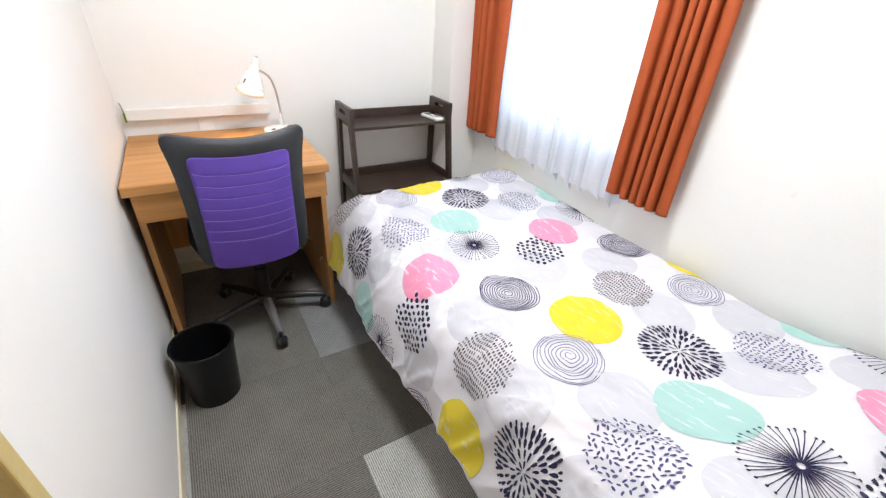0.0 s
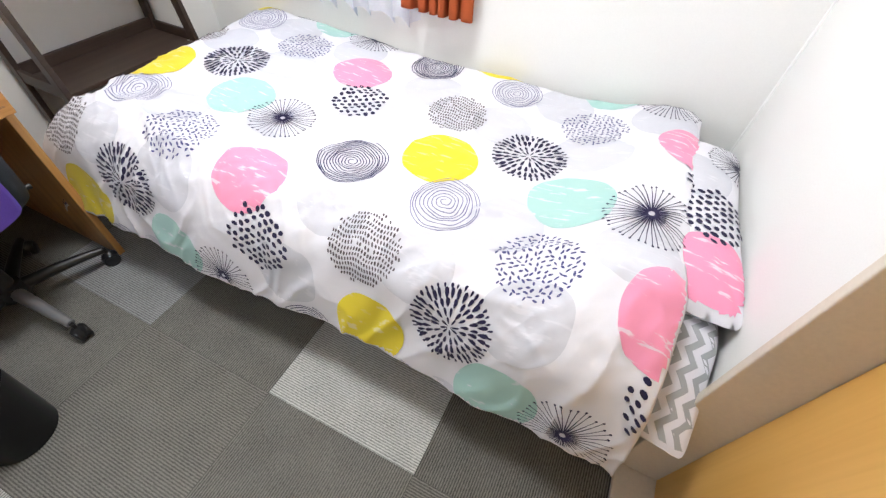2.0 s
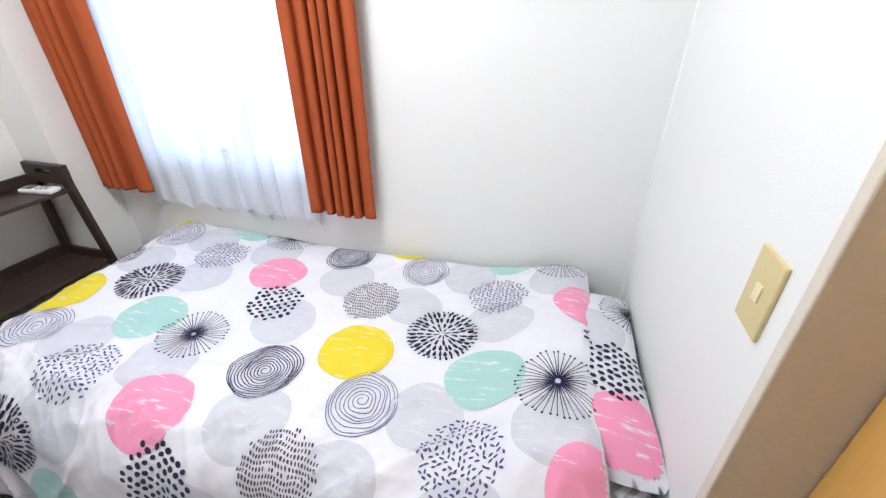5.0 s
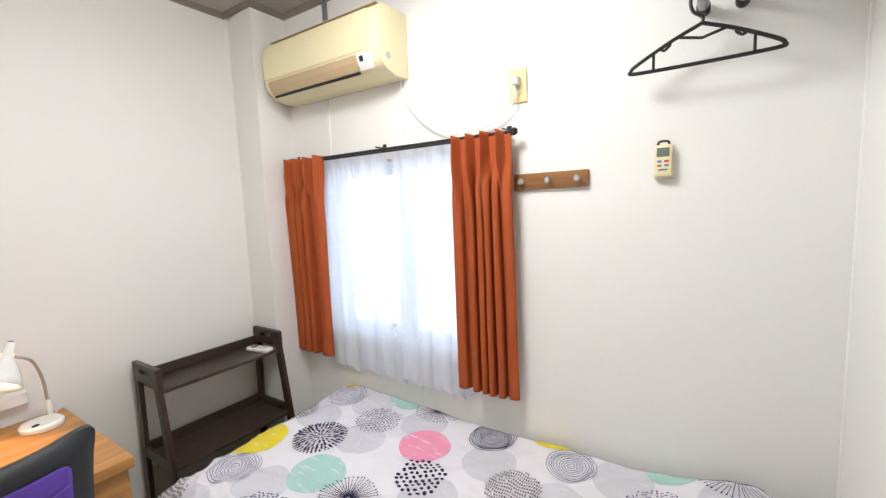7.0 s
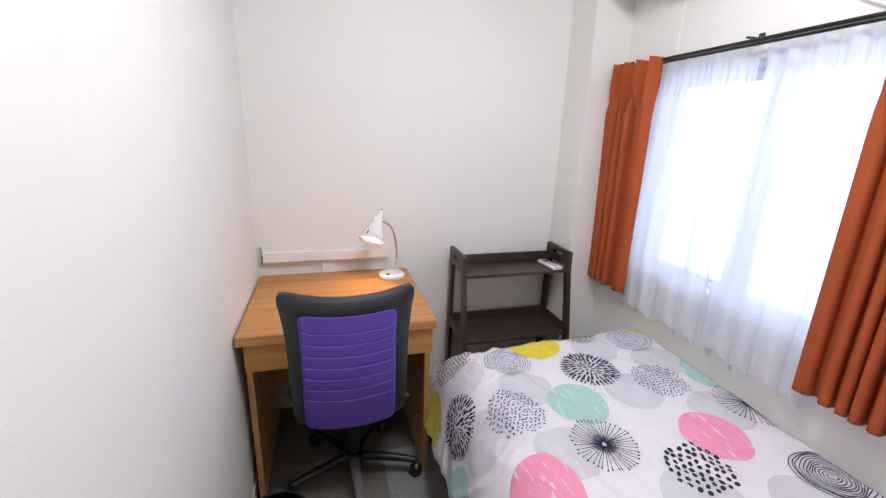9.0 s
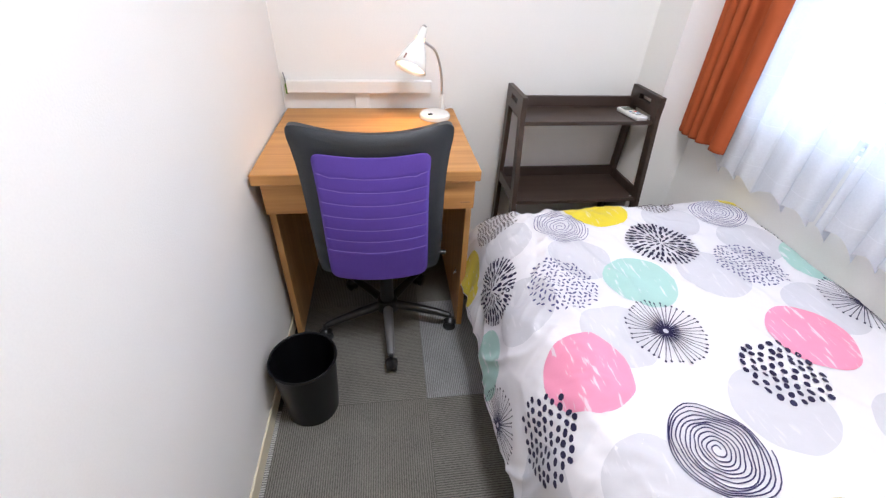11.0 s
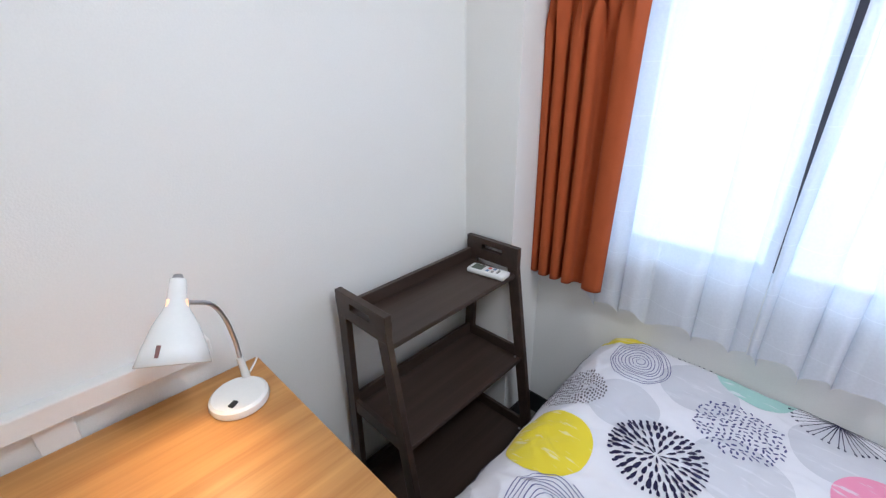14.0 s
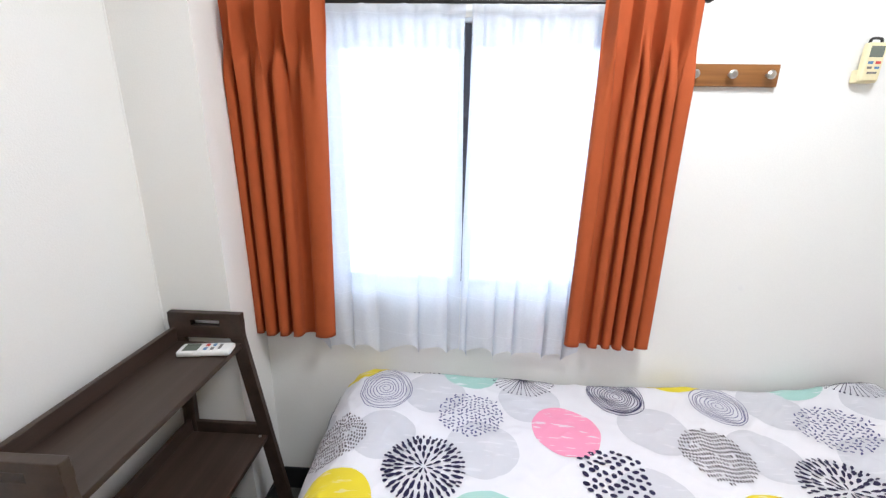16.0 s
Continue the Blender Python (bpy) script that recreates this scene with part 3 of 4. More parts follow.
def duvet_at(u, v):
    o, du = fall(U0 - u, RU, radians(78))
    p, dv = fall(v - V1, RV, radians(70))
    x, y = U0 - o, V1 + p
    z = bed_top(max(x, 0.78), min(y, 2.5)) - (du ** 3 + dv ** 3) ** (1 / 3)
    w, dw = fall(u - 1.665, 0.035, radians(85))
    if dw:
        x, z = 1.665 + w, z - dw
    hang = min(1, (du + dv) / 0.12)
    n = noise.noise((u * 3.2, v * 2.6, 1.7)) * 0.010 + noise.noise((u * 9, v * 7, 4.1)) * 0.0035
    diag = noise.noise((u * 4 + v * 5, u * 14 - v * 9, 7.7))
    n += 0.010 * max(0, diag - 0.15) * (0.6 + hang)
    crease = 1 - abs(noise.noise((u * 5 + v * 2.5, v * 3.2 - u * 1.5, 12.4)))
    n += 0.013 * max(0, crease - 0.80) / 0.20 * (0.35 + 0.65 * min(1, max(0, (1.25 - u) / 0.35)))
    edge = min(1, max(0, (1.02 - u) / 0.2)) + min(1, max(0, (v - 2.28) / 0.15))
    rib = (1 - abs(noise.noise((v * 8 + u * 3 + 0.8 * noise.noise((u * 6, v * 6, 3)), u * 2.0, 21.0)))) ** 4
    n += min(1, edge) * 0.013 * rib * (1 - 0.5 * hang) + min(1, edge) * 0.0045 * (1 - abs(noise.noise((v * 17 + u * 9, u * 6 - v * 3, 31.0)))) ** 6 + 0.003 * (1 - abs(noise.noise((u * 13 + v * 6, v * 10, 17.0)))) ** 8
    along, across = 0.8 * u + 0.6 * v, 0.8 * v - 0.6 * u
    n += (0.15 + min(1, edge)) * 0.0075 * (1 - abs(noise.noise((along * 4.5, across * 17 + 0.9 * noise.noise((u * 7, v * 7, 8)), 41.0)))) ** 3.5
    n += (0.1 + min(1, edge)) * 0.0045 * (1 - abs(noise.noise((across * 6, along * 19, 53.0)))) ** 4
    x -= hang * 0.012 * (rib - 0.3)
    fold = noise.noise((v * 9.0 + 1.5 * noise.noise((u * 3, v * 3, 0)), u * 1.6, 9.3))
    x -= hang * (0.012 * fold + 0.010 * noise.noise((v * 3.1, 0.5, 2.2))) * min(1, du / 0.1)
    x += hang * 0.012 * math.exp(-((v - 1.35) / 0.4) ** 2) * min(1, du / 0.1)
    y += hang * 0.014 * noise.noise((u * 10, 3.3, 1.1)) * min(1, dv / 0.1)
    rim = max(0, 1 - (v - vmin(u)) / 0.05)
    return Vector((x, y, z + n * (1 - 0.6 * hang) - 0.012 * rim * rim))


def on_duvet(u, v, lift):
    p = duvet_at(u, v)
    n = (duvet_at(u + 0.004, v) - duvet_at(u - 0.004, v)).cross(duvet_at(u, v + 0.004) - duvet_at(u, v - 0.004))
    return p + n.normalized() * lift


def inside(u, v):
    return hem(v) + 0.004 < u < 1.71 and vmin(u) + 0.004 < v < VMAX - 0.004


duvet = solo("duvet", sheet(lambda u, t: duvet_at(u + (hem(vmin(u) + (VMAX - vmin(u)) * t) - UMIN) * max(0, 1 - (u - UMIN) / 0.15), vmin(u) + (VMAX - vmin(u)) * t), steps(UMIN, UMAX, 215), steps(0, 1, 345)), COTTON,
             (1.2, 1.55, 0.2), "white cotton duvet printed with colourful hand-drawn circles", "duvet", smooth=True)
so = duvet.modifiers.new("thickness", "SOLIDIFY")
so.thickness, so.offset = 0.022, -1

# the print: one repeat of 0.595 by 1.06 m
DU, DV = 0.595, 1.06


def disc(bm, place, ok, u, v, r, lift, rnd):
    seed = rnd.uniform(0, 99)
    rim = lambda a: r * (1 + 0.07 * noise.noise((math.cos(a) * 1.3 + seed, math.sin(a) * 1.3, seed)))
    n, m = 56, 16
    pts = {}

    def vert(i, k):
        key = (i % n, k) if k else (0, 0)
        if key not in pts:
            a = 2 * math.pi * i / n
            q = rim(a) * k / m
            pts[key] = (u + q * math.cos(a), v + q * math.sin(a))
        return pts[key]

    made = {}
    for i in range(n):
        for k in range(m):
            quad = [vert(i, k), vert(i, k + 1), vert(i + 1, k + 1)] + ([vert(i + 1, k)] if k else [])
            if all(ok(*q) for q in quad):
                bm.faces.new([made[q] if q in made else made.setdefault(q, bm.verts.new(place(*q, lift))) for q in quad])


def blob(bm, place, ok, u, v, a, la, lb, lift, taper=0.0, n=8):
    """A small brush mark: an ellipse turned by a, narrower to one end with taper."""
    pts = []
    for i in range(n):
        t = 2 * math.pi * i / n
        p, q = la * math.cos(t), lb * math.sin(t) * (1 + taper * math.cos(t))
        pts.append((u + p * math.cos(a) - q * math.sin(a), v + p * math.sin(a) + q * math.cos(a)))
    if all(ok(*q) for q in pts):
        bm.faces.new([bm.verts.new(place(*q, lift)) for q in pts])


def ribbon(bm, place, ok, pts, w, lift):
    prev = ends = None
    for i, (a, b) in enumerate(zip(pts, pts[1:] + pts[-1:])):
        dx, dy = b[0] - a[0], b[1] - a[1]
        if i == len(pts) - 1:
            dx, dy = a[0] - pts[i - 1][0], a[1] - pts[i - 1][1]
        k = w / 2 / max(1e-6, math.hypot(dx, dy))
        e = ((a[0] - dy * k, a[1] + dx * k), (a[0] + dy * k, a[1] - dx * k))
        if prev and all(ok(*q) for q in (*prev, *e)):
            ends = ends or [bm.verts.new(place(*q, lift)) for q in prev]
            far = [bm.verts.new(place(*q, lift)) for q in e]
            bm.faces.new((ends[0], ends[1], far[1], far[0]))
            ends = far
        else:
            ends = None
        prev = e


def rings(bm, place, ok, u, v, r, lift, rnd, loops, w):
    seed = rnd.uniform(0, 99)
    pts = []
    for i in range(loops * 40):
        a = 2 * math.pi * i / 40
        k = (i / (loops * 40)) ** 0.9
        q = r * (0.06 + 0.90 * k) * (1 + 0.13 * noise.noise((math.cos(a) * 1.1, math.sin(a) * 1.1, seed + 3.5 * k)) + 0.035 * noise.noise((a * 1.7, k * 20, seed)))
        pts.append((u + 1.04 * q * math.cos(a), v + 0.96 * q * math.sin(a)))
    ribbon(bm, place, ok, pts, w, lift)


def burst(bm, place, ok, u, v, r, lift, rnd):
    for q, n, l, w in ((0.16, 8, 0.10, 0.026), (0.37, 15, 0.115, 0.036), (0.60, 25, 0.115, 0.042), (0.82, 34, 0.12, 0.045), (0.97, 40, 0.07, 0.03)):
        for i in range(n):
            a = 2 * math.pi * (i + rnd.uniform(-0.2, 0.2) + 0.5 * q * 7) / n
            qq = r * (q + rnd.uniform(-0.02, 0.02))
            blob(bm, place, ok, u + qq * math.cos(a), v + qq * math.sin(a), a, r * l * rnd.uniform(0.85, 1.15), r * w * rnd.uniform(0.85, 1.25), lift, 0.45)


def star(bm, place, ok, u, v, r, lift, rnd):
    n = 42
    for i in range(n):
        a = 2 * math.pi * (i + rnd.uniform(-0.2, 0.2)) / n
        q = r * rnd.uniform(0.93, 1.03)
        line = [(u + t * q * math.cos(a), v + t * q * math.sin(a)) for t in (0.10, 0.35, 0.65, 0.97)]
        for w, seg in ((0.0026, line[:2]), (0.0021, line[1:3]), (0.0018, line[2:])):
            ribbon(bm, place, ok, seg, w, lift)
        blob(bm, place, ok, *line[-1], a, 0.0038, 0.0031, lift, 0, 6)
    for i in range(12):
        a = 2 * math.pi * i / 12
        blob(bm, place, ok, u + r * 0.11 * math.cos(a), v + r * 0.11 * math.sin(a), a, r * 0.05, r * 0.028, lift)


def dots(bm, place, ok, u, v, r, lift, rnd):
    s = 0.0228
    for i in range(-6, 7):
        for k in range(-6, 7):
            p, q = (i + 0.5 * (k % 2)) * s + rnd.uniform(-0.003, 0.003), k * s * 0.82 + rnd.uniform(-0.003, 0.003)
            if math.hypot(p, q) < r * 0.97:
                blob(bm, place, ok, u + p, v + q, rnd.uniform(-0.5, 0.5) + 1.2, rnd.uniform(0.0068, 0.0098), rnd.uniform(0.0052, 0.0074), lift)


def dashes(bm, place, ok, u, v, r, lift, rnd):
    s = 0.0146
    for i in range(-8, 9):
        for k in range(-8, 9):
            p, q = (i + 0.5 * (k % 2)) * s + rnd.uniform(-0.003, 0.003), k * s * 0.9 + rnd.uniform(-0.003, 0.003)
            if math.hypot(p, q) < r * 0.99:
                blob(bm, place, ok, u + p, v + q, rnd.uniform(0, math.pi), rnd.uniform(0.0051, 0.0066), 0.0026, lift)


def weave(bm, place, ok, u, v, r, lift, rnd):
    s = 0.0148
    for i in range(-9, 10):
        for k in range(-14, 15):
            p, q = i * s * 0.92 + 0.003 * math.sin(k * 0.7), k * 0.0080 + 0.004 * math.sin(i * 0.9)
            if math.hypot(p, q) < r * 0.98 and rnd.random() > 0.04:
                blob(bm, place, ok, u + p, v + q, 0.25 * math.sin(i * 1.3) + 0.15, 0.0054, rnd.uniform(0.0020, 0.0031), lift, 0, 6)


MOTIFS = {
    "pale": [(0.77, 0.955, 0.098), (0.80, 1.235, 0.094), (0.88, 1.50, 0.100), (0.98, 0.785, 0.096), (1.0, 1.085, 0.098), (1.225, 1.605, 0.102)],
    "pink": [(0.858, 0.702, 0.099)], "yellow": [(1.160, 1.335, 0.105)], "mint": [(1.135, 0.960, 0.102)],
    "light_ring": [(0.997, 1.248, 0.098)], "dark_ring": [(1.033, 1.550, 0.101)], "burst": [(1.288, 1.112, 0.102)], "star": [(1.108, 0.783, 0.104)],
    "dotted": [(1.300, 1.682, 0.098)], "dashed": [(0.905, 0.975, 0.099)], "woven": [(0.790, 1.375, 0.098)]}


def printed(parent, place, ok, kind, u, v, r, seed):
    rnd = random.Random(seed)
    b = bmesh.new()
    lift, m = {"pale": (0.0012, PALE), "pink": (0.0019, PINK), "yellow": (0.0019, YELLOW), "mint": (0.0019, MINT), "light_ring": (0.0026, INK3), "dark_ring": (0.0026, INK5),
               "burst": (0.0026, INK), "star": (0.0026, INK), "dotted": (0.0026, INK), "dashed": (0.0026, INK2), "woven": (0.0026, INK4)}[kind]
    if kind in ("pale", "pink", "yellow", "mint"):
        disc(b, place, ok, u, v, r, lift, rnd)
    elif kind == "light_ring":
        rings(b, place, ok, u, v, r, lift, rnd, 9, 0.0023)
    elif kind == "dark_ring":
        rings(b, place, ok, u, v, r, lift, rnd, 12, 0.0027)
    else:
        {"burst": burst, "star": star, "dotted": dots, "dashed": dashes, "woven": weave}[kind](b, place, ok, u, v, r, lift, rnd)
    if not b.faces:
        b.free()
        return
    made = part("printed_" + kind + ("_circle" if kind in ("pale", "pink", "yellow", "mint", "dotted", "dashed", "woven") else ""), b, m, parent,
         {"pale": "pale grey printed circle", "pink": "pink printed circle", "yellow": "yellow printed circle", "mint": "mint printed circle"}.get(kind, ""), True)
    if kind in ("burst", "star", "dotted", "dashed", "woven"):
        tagged(made, kind="stuff")


for kind, spots in MOTIFS.items():
    for (u, v, r) in spots:
        for i in (-1, 0, 1, 2):
            for k in (-1, 0, 1, 2):
                uu, vv = u + i * DU, v + k * DV
                uu, vv = uu - 0.015 * max(0, min(1, (vv - 1.2) / 0.8)), vv + 0.055 * (uu - 1.15) * max(0, min(1, (vv - 0.9) / 0.6))   # the cloth lies a little askew
                if UMIN - r < uu < 1.71 + r and 0.64 - r < vv < VMAX + r:
                    printed(duvet, on_duvet, inside, kind, uu, vv, r * (1 + 0.03 * math.sin(uu * 7 + vv * 5)), int(uu * 1000) * 7 + int(vv * 1000))

printed(duvet, on_duvet, inside, "burst", 1.785, 2.215, 0.100, 77)

# ---- pillows ----
def pillow_shape(cx, cy, cz, lx, ly, h, turn, sag, seed, corner=30.0):
    c, s = math.cos(turn), math.sin(turn)

    def at(u, v, side):
        e = max(0, 1 - abs(u) ** 2.6) * max(0, 1 - abs(v) ** 2.6)
        m = max(abs(u), abs(v))
        if m > 0.01:
            k = m / (abs(u) ** corner + abs(v) ** corner) ** (1 / corner)
            u, v = u * k, v * k
        pinch = 1 - 0.10 * (1 - abs(u)) * abs(v) ** 4 - 0.0
        x, y = u * lx / 2 * (1 - 0.05 * (1 - abs(v)) * abs(u) ** 4), v * ly / 2 * pinch
        z = side * h / 2 * e ** 0.5 + 0.006 * noise.noise((u * 2.5 + seed, v * 2.5, side)) + 0.004 * noise.noise((u * 7, v * 7, seed)) * (1 - e)
        z += sag(x * c - y * s + cx, x * s + y * c + cy)
        return Vector((x * c - y * s + cx, x * s + y * c + cy, z + cz))

    return at


def pillow_mesh(at):
    b = sheet(lambda u, v: at(u, v, 1), steps(-1, 1, 48), steps(-1, 1, 36))
    sheet(lambda u, v: at(u, v, -1), steps(-1, 1, 48), steps(-1, 1, 36), bm=b)
    bmesh.ops.remove_doubles(b, verts=b.verts, dist=0.0005)
    return b


p1 = pillow_shape(1.265, 0.735, 0.565, 0.67, 0.37, 0.125, 0.02, lambda x, y: -0.10 * max(0, 1.02 - x), 2.0, 14.0)
pillow = solo("pillow", pillow_mesh(p1), COTTON, (1.265, 0.735, 0.52), "white pillow with printed circles, tucked under the duvet", "pillow", "pillows", True)


def on_pillow(u, v, lift):
    a, b = (u - 1.265) / 0.33, (v - 0.735) / 0.18
    p = p1(a, b, 1)
    n = (p1(a + 0.01, b, 1) - p1(a - 0.01, b, 1)).cross(p1(a, b + 0.01, 1) - p1(a, b - 0.01, 1))
    return p + n.normalized() * lift


def in_pillow(u, v):
    return abs(u - 1.265) < 0.316 and abs(v - 0.735) < 0.172


for kind, u, v, r in (("dotted", 1.20, 0.645, 0.098), ("pink", 1.03, 0.64, 0.098), ("star", 1.47, 0.565, 0.10), ("pale", 1.35, 0.70, 0.10)):
    printed(pillow, on_pillow, in_pillow, kind, u, v, r, int(u * 900))

p2 = pillow_shape(1.005, 0.690, 0.500, 0.56, 0.27, 0.075, 0.0, lambda x, y: -0.85 * max(0, 0.93 - x) ** 1.15 - 0.12 * max(0, y - 0.66), 6.0)
pillow2 = solo("pillow", pillow_mesh(p2), COTTON, (1.005, 0.69, 0.46), "white pillow with grey zigzag stripes lying under another pillow", "pillow", "pillows", True)


def on_pillow2(u, v, lift):
    p = p2(u, v, 1)
    n = (p2(u + 0.01, v, 1) - p2(u - 0.01, v, 1)).cross(p2(u, v + 0.01, 1) - p2(u, v - 0.01, 1))
    return p + n.normalized() * lift


for k in range(7):
    v0 = -0.955 + k * 0.262
    b = bmesh.new()
    zig = []
    for i in range(50):
        u = -0.97 + i * 0.0394
        t = (i % 4) / 2
        zig.append((u, v0 + 0.16 * (t if t <= 1 else 2 - t)))
    if v0 + 0.29 > 0.97:
        b.free()
        continue
    low_ = [b.verts.new(on_pillow2(u, v, 0.0012)) for u, v in zig]
    high_ = [b.verts.new(on_pillow2(u, v + 0.125, 0.0012)) for u, v in zig]
    for i in range(len(zig) - 1):
        b.faces.new((low_[i], low_[i + 1], high_[i + 1], high_[i]))
    part("printed_zigzag", b, CHEVRON, pillow2, "grey printed zigzag stripe", True) if b.faces else b.free()

# ---- desk ----
desk = thing("desk", (0.36, 2.70, 0), "light oak-look desk with panel legs standing in the corner", "desk")
part("desktop", box(0.010, 0.712, 2.364, 3.005, 0.715, 0.752, 0.004), OAK, desk)
part("drawer_front", box(0.030, 0.700, 2.384, 2.404, 0.605, 0.715, 0.002), OAK, desk)
part("side_panel", box(0.022, 0.044, 2.43, 3.0, 0, 0.715, 0.002), OAKZ, desk)
part("side_panel", box(0.682, 0.704, 2.43, 3.0, 0, 0.715, 0.002), OAKZ, desk)
part("back_panel", box(0.044, 0.682, 2.93, 2.948, 0.20, 0.715, 0.002), OAKZ, desk)
part("drawer_box", box(0.06, 0.666, 2.404, 2.80, 0.62, 0.71, 0.002), OAKZ, desk)
mk = bmesh.new()
for i in range(4):
    box(0.655 + i * 0.008, 0.661 + i * 0.008, 2.3828, 2.3842, 0.628, 0.633, bm=mk)
part("maker_mark", mk, mat("faint_brown_ink", (0.35, 0.18, 0.08), 0.6), desk, "faint brown maker's mark")

# ---- cable trunking on the far wall ----
tk = thing("cable_trunking", (0.33, 3.02, 0.75), "white plastic cable trunking fixed along the wall above the desk", "trunking")
part("channel", box(0.027, 0.614, 2.984, 3.02, 0.818, 0.865, 0.003), WHITE, tk)
part("riser", box(0.292, 0.354, 3.0055, 3.02, 0.735, 0.818, 0.002), WHITE, tk)
part("end_cap", box(0.019, 0.027, 2.994, 3.018, 0.812, 0.852, 0.002), GREEN, tk, "green end piece")
part("wire", tube(curve_points([(0.022, 3.006, 0.851), (0.020, 3.006, 0.875), (0.016, 3.010, 0.892)]), 0.0025, 6), GREYM, tk)

# ---- desk lamp ----
lamp = thing("desk_lamp", (0.617, 2.872, 0.752), "white gooseneck desk lamp, switched on, on the desk's corner", "lamp")
part("base", lathe([(0.052, 0), (0.061, 0.002), (0.063, 0.008), (0.061, 0.018), (0.055, 0.023), (0.01, 0.024)], (0.617, 2.872, 0.752), 40), LAMPWHITE, lamp, smooth=True)
sw = box(-0.009, 0.009, -0.006, 0.006, 0.0, 0.005, 0.001)
bmesh.ops.rotate(sw, verts=sw.verts, matrix=Matrix.Rotation(0.5, 3, "Z"))
bmesh.ops.translate(sw, verts=sw.verts, vec=(0.595, 2.842, 0.7745))
part("switch", sw, BLACK, lamp, "black rocker switch")
part("stem", tube([(0.652, 2.917, 0.772), (0.650, 2.914, 0.80), (0.647, 2.909, 0.835)], [0.0095, 0.008, 0.0075]), LAMPWHITE, lamp, smooth=True)
part("gooseneck", tube(curve_points([(0.647, 2.909, 0.835), (0.644, 2.902, 0.89), (0.634, 2.892, 0.95), (0.612, 2.868, 1.005), (0.572, 2.850, 1.035)], 10), 0.0048), STEEL, lamp, "grey flexible metal neck", True)
top_, low = Vector((0.570, 2.864, 1.081)), Vector((0.514, 2.792, 0.957))
ax = (low - top_).normalized()
L_ = (low - top_).length
ring = [(0.0, 0.010), (0.01, 0.013), (0.30, 0.017), (0.38, 0.022), (0.55, 0.036), (0.80, 0.050), (1.0, 0.059)]
sh = tube([top_ + ax * L_ * t for t, r in ring], [r for t, r in ring], 36, caps=False)
sd = part("shade", sh, LAMPWHITE, lamp, "white flared conical shade", True)
so = sd.modifiers.new("thickness", "SOLIDIFY")
so.thickness, so.offset = 0.002, -1
part("cap", tube([top_ - ax * 0.007, top_ + ax * 0.001], [0.007, 0.0095]), GREYM, sd, "small metal cap", True)
# glowing pegs on the shade stand in for bulb light through vent holes
for k in (0, 1, 2):
    a = 2.1 * k + 0.4
    side = ax.orthogonal().normalized()
    side = Matrix.Rotation(a, 3, ax) @ side
    part("vent", tube([top_ + ax * 0.040 + side * 0.0150, top_ + ax * 0.056 + side * 0.0168], 0.0035, 8), VENT, sd, "glowing plug standing in for light through a vent hole")
out_ = Vector((-0.62, -0.78, 0.0))
out_ = (out_ - ax * out_.dot(ax)).normalized()
spot_ = top_ + ax * L_ * 0.86 + out_ * 0.0495
part("label_mark", tube([spot_ - ax * 0.010 - out_ * 0.0035, spot_ + ax * 0.010 + out_ * 0.0015], 0.0075, 4), mat("brown_sticker", (0.16, 0.06, 0.05), 0.5), sd, "small dark brown sticker")
part("bulb", lathe([(0.006, -0.03), (0.014, -0.018), (0.020, 0.0), (0.016, 0.014), (0.004, 0.02)], low - ax * 0.036, 16), BULB, lamp, "lit warm bulb", True)
part("cord", tube(curve_points([(0.665, 2.93, 0.770), (0.69, 2.96, 0.768), (0.705, 2.99, 0.757), (0.700, 3.008, 0.72), (0.67, 3.008, 0.78)]), 0.0025, 8), WHITE, lamp, "thin white cord", True)

# ---- office chair ----
chair = thing("office_chair", (0.385, 2.48, 0), "office chair with purple mesh back, pushed under the desk", "chair")
BX = 0.382


def back_at(s, h):
    """The back's rear face: s from -1 to 1 across, h from 0 to 1 upwards."""
    w = 0.196 + 0.002 * h + 0.036 * h ** 6
    y = 2.290 - 0.055 * h - 0.020 * math.sin(math.pi * h) + 0.030 * abs(s) ** 2.2 * (0.4 + 0.6 * h)
    z = 0.408 + 0.532 * h + (0.038 * s * s - 0.022) * max(0, (h - 0.5) / 0.5) ** 2 + 0.03 * s * s * (1 - h) ** 3
    return BX + w * s, y, z


def squircle(s, h, p=7.0):
    """Pull the unit square's corners in, so that the outline is rounded."""
    t = 2 * h - 1
    m = max(abs(s), abs(t))
    if m < 1e-4:
        return s, h
    k = m / (abs(s) ** p + abs(t) ** p) ** (1 / p)
    return s * k, (t * k + 1) / 2


fb = bmesh.new()
NS, NH = 30, 40
rows_ = []
for side in (0, 1):
    g_ = []
    for i in range(NS + 1):
        c = []
        for k in range(NH + 1):
            s, h = squircle(-1 + 2 * i / NS, k / NH, 11.0)
            x, y, z = back_at(s, h)
            e = min(1 - abs(s), 2 * h, 2 - 2 * h)
            bulge = 0.018 * min(1, max(0, e / 0.16)) ** 0.5
            wr_ = 0.0025 * noise.noise((s * 4, h * 16, 3)) * (1 if abs(s) > 0.66 else 0)
            c.append(fb.verts.new((x, y + (0.020 if side else -bulge + wr_), z)))
        g_.append(c)
    rows_.append(g_)
    for i in range(NS):
        for k in range(NH):
            fb.faces.new((g_[i][k], g_[i + 1][k], g_[i + 1][k + 1], g_[i][k + 1]))
loop = [(i, 0) for i in range(NS)] + [(NS, k) for k in range(NH)] + [(i, NH) for i in range(NS, 0, -1)] + [(0, k) for k in range(NH, 0, -1)]
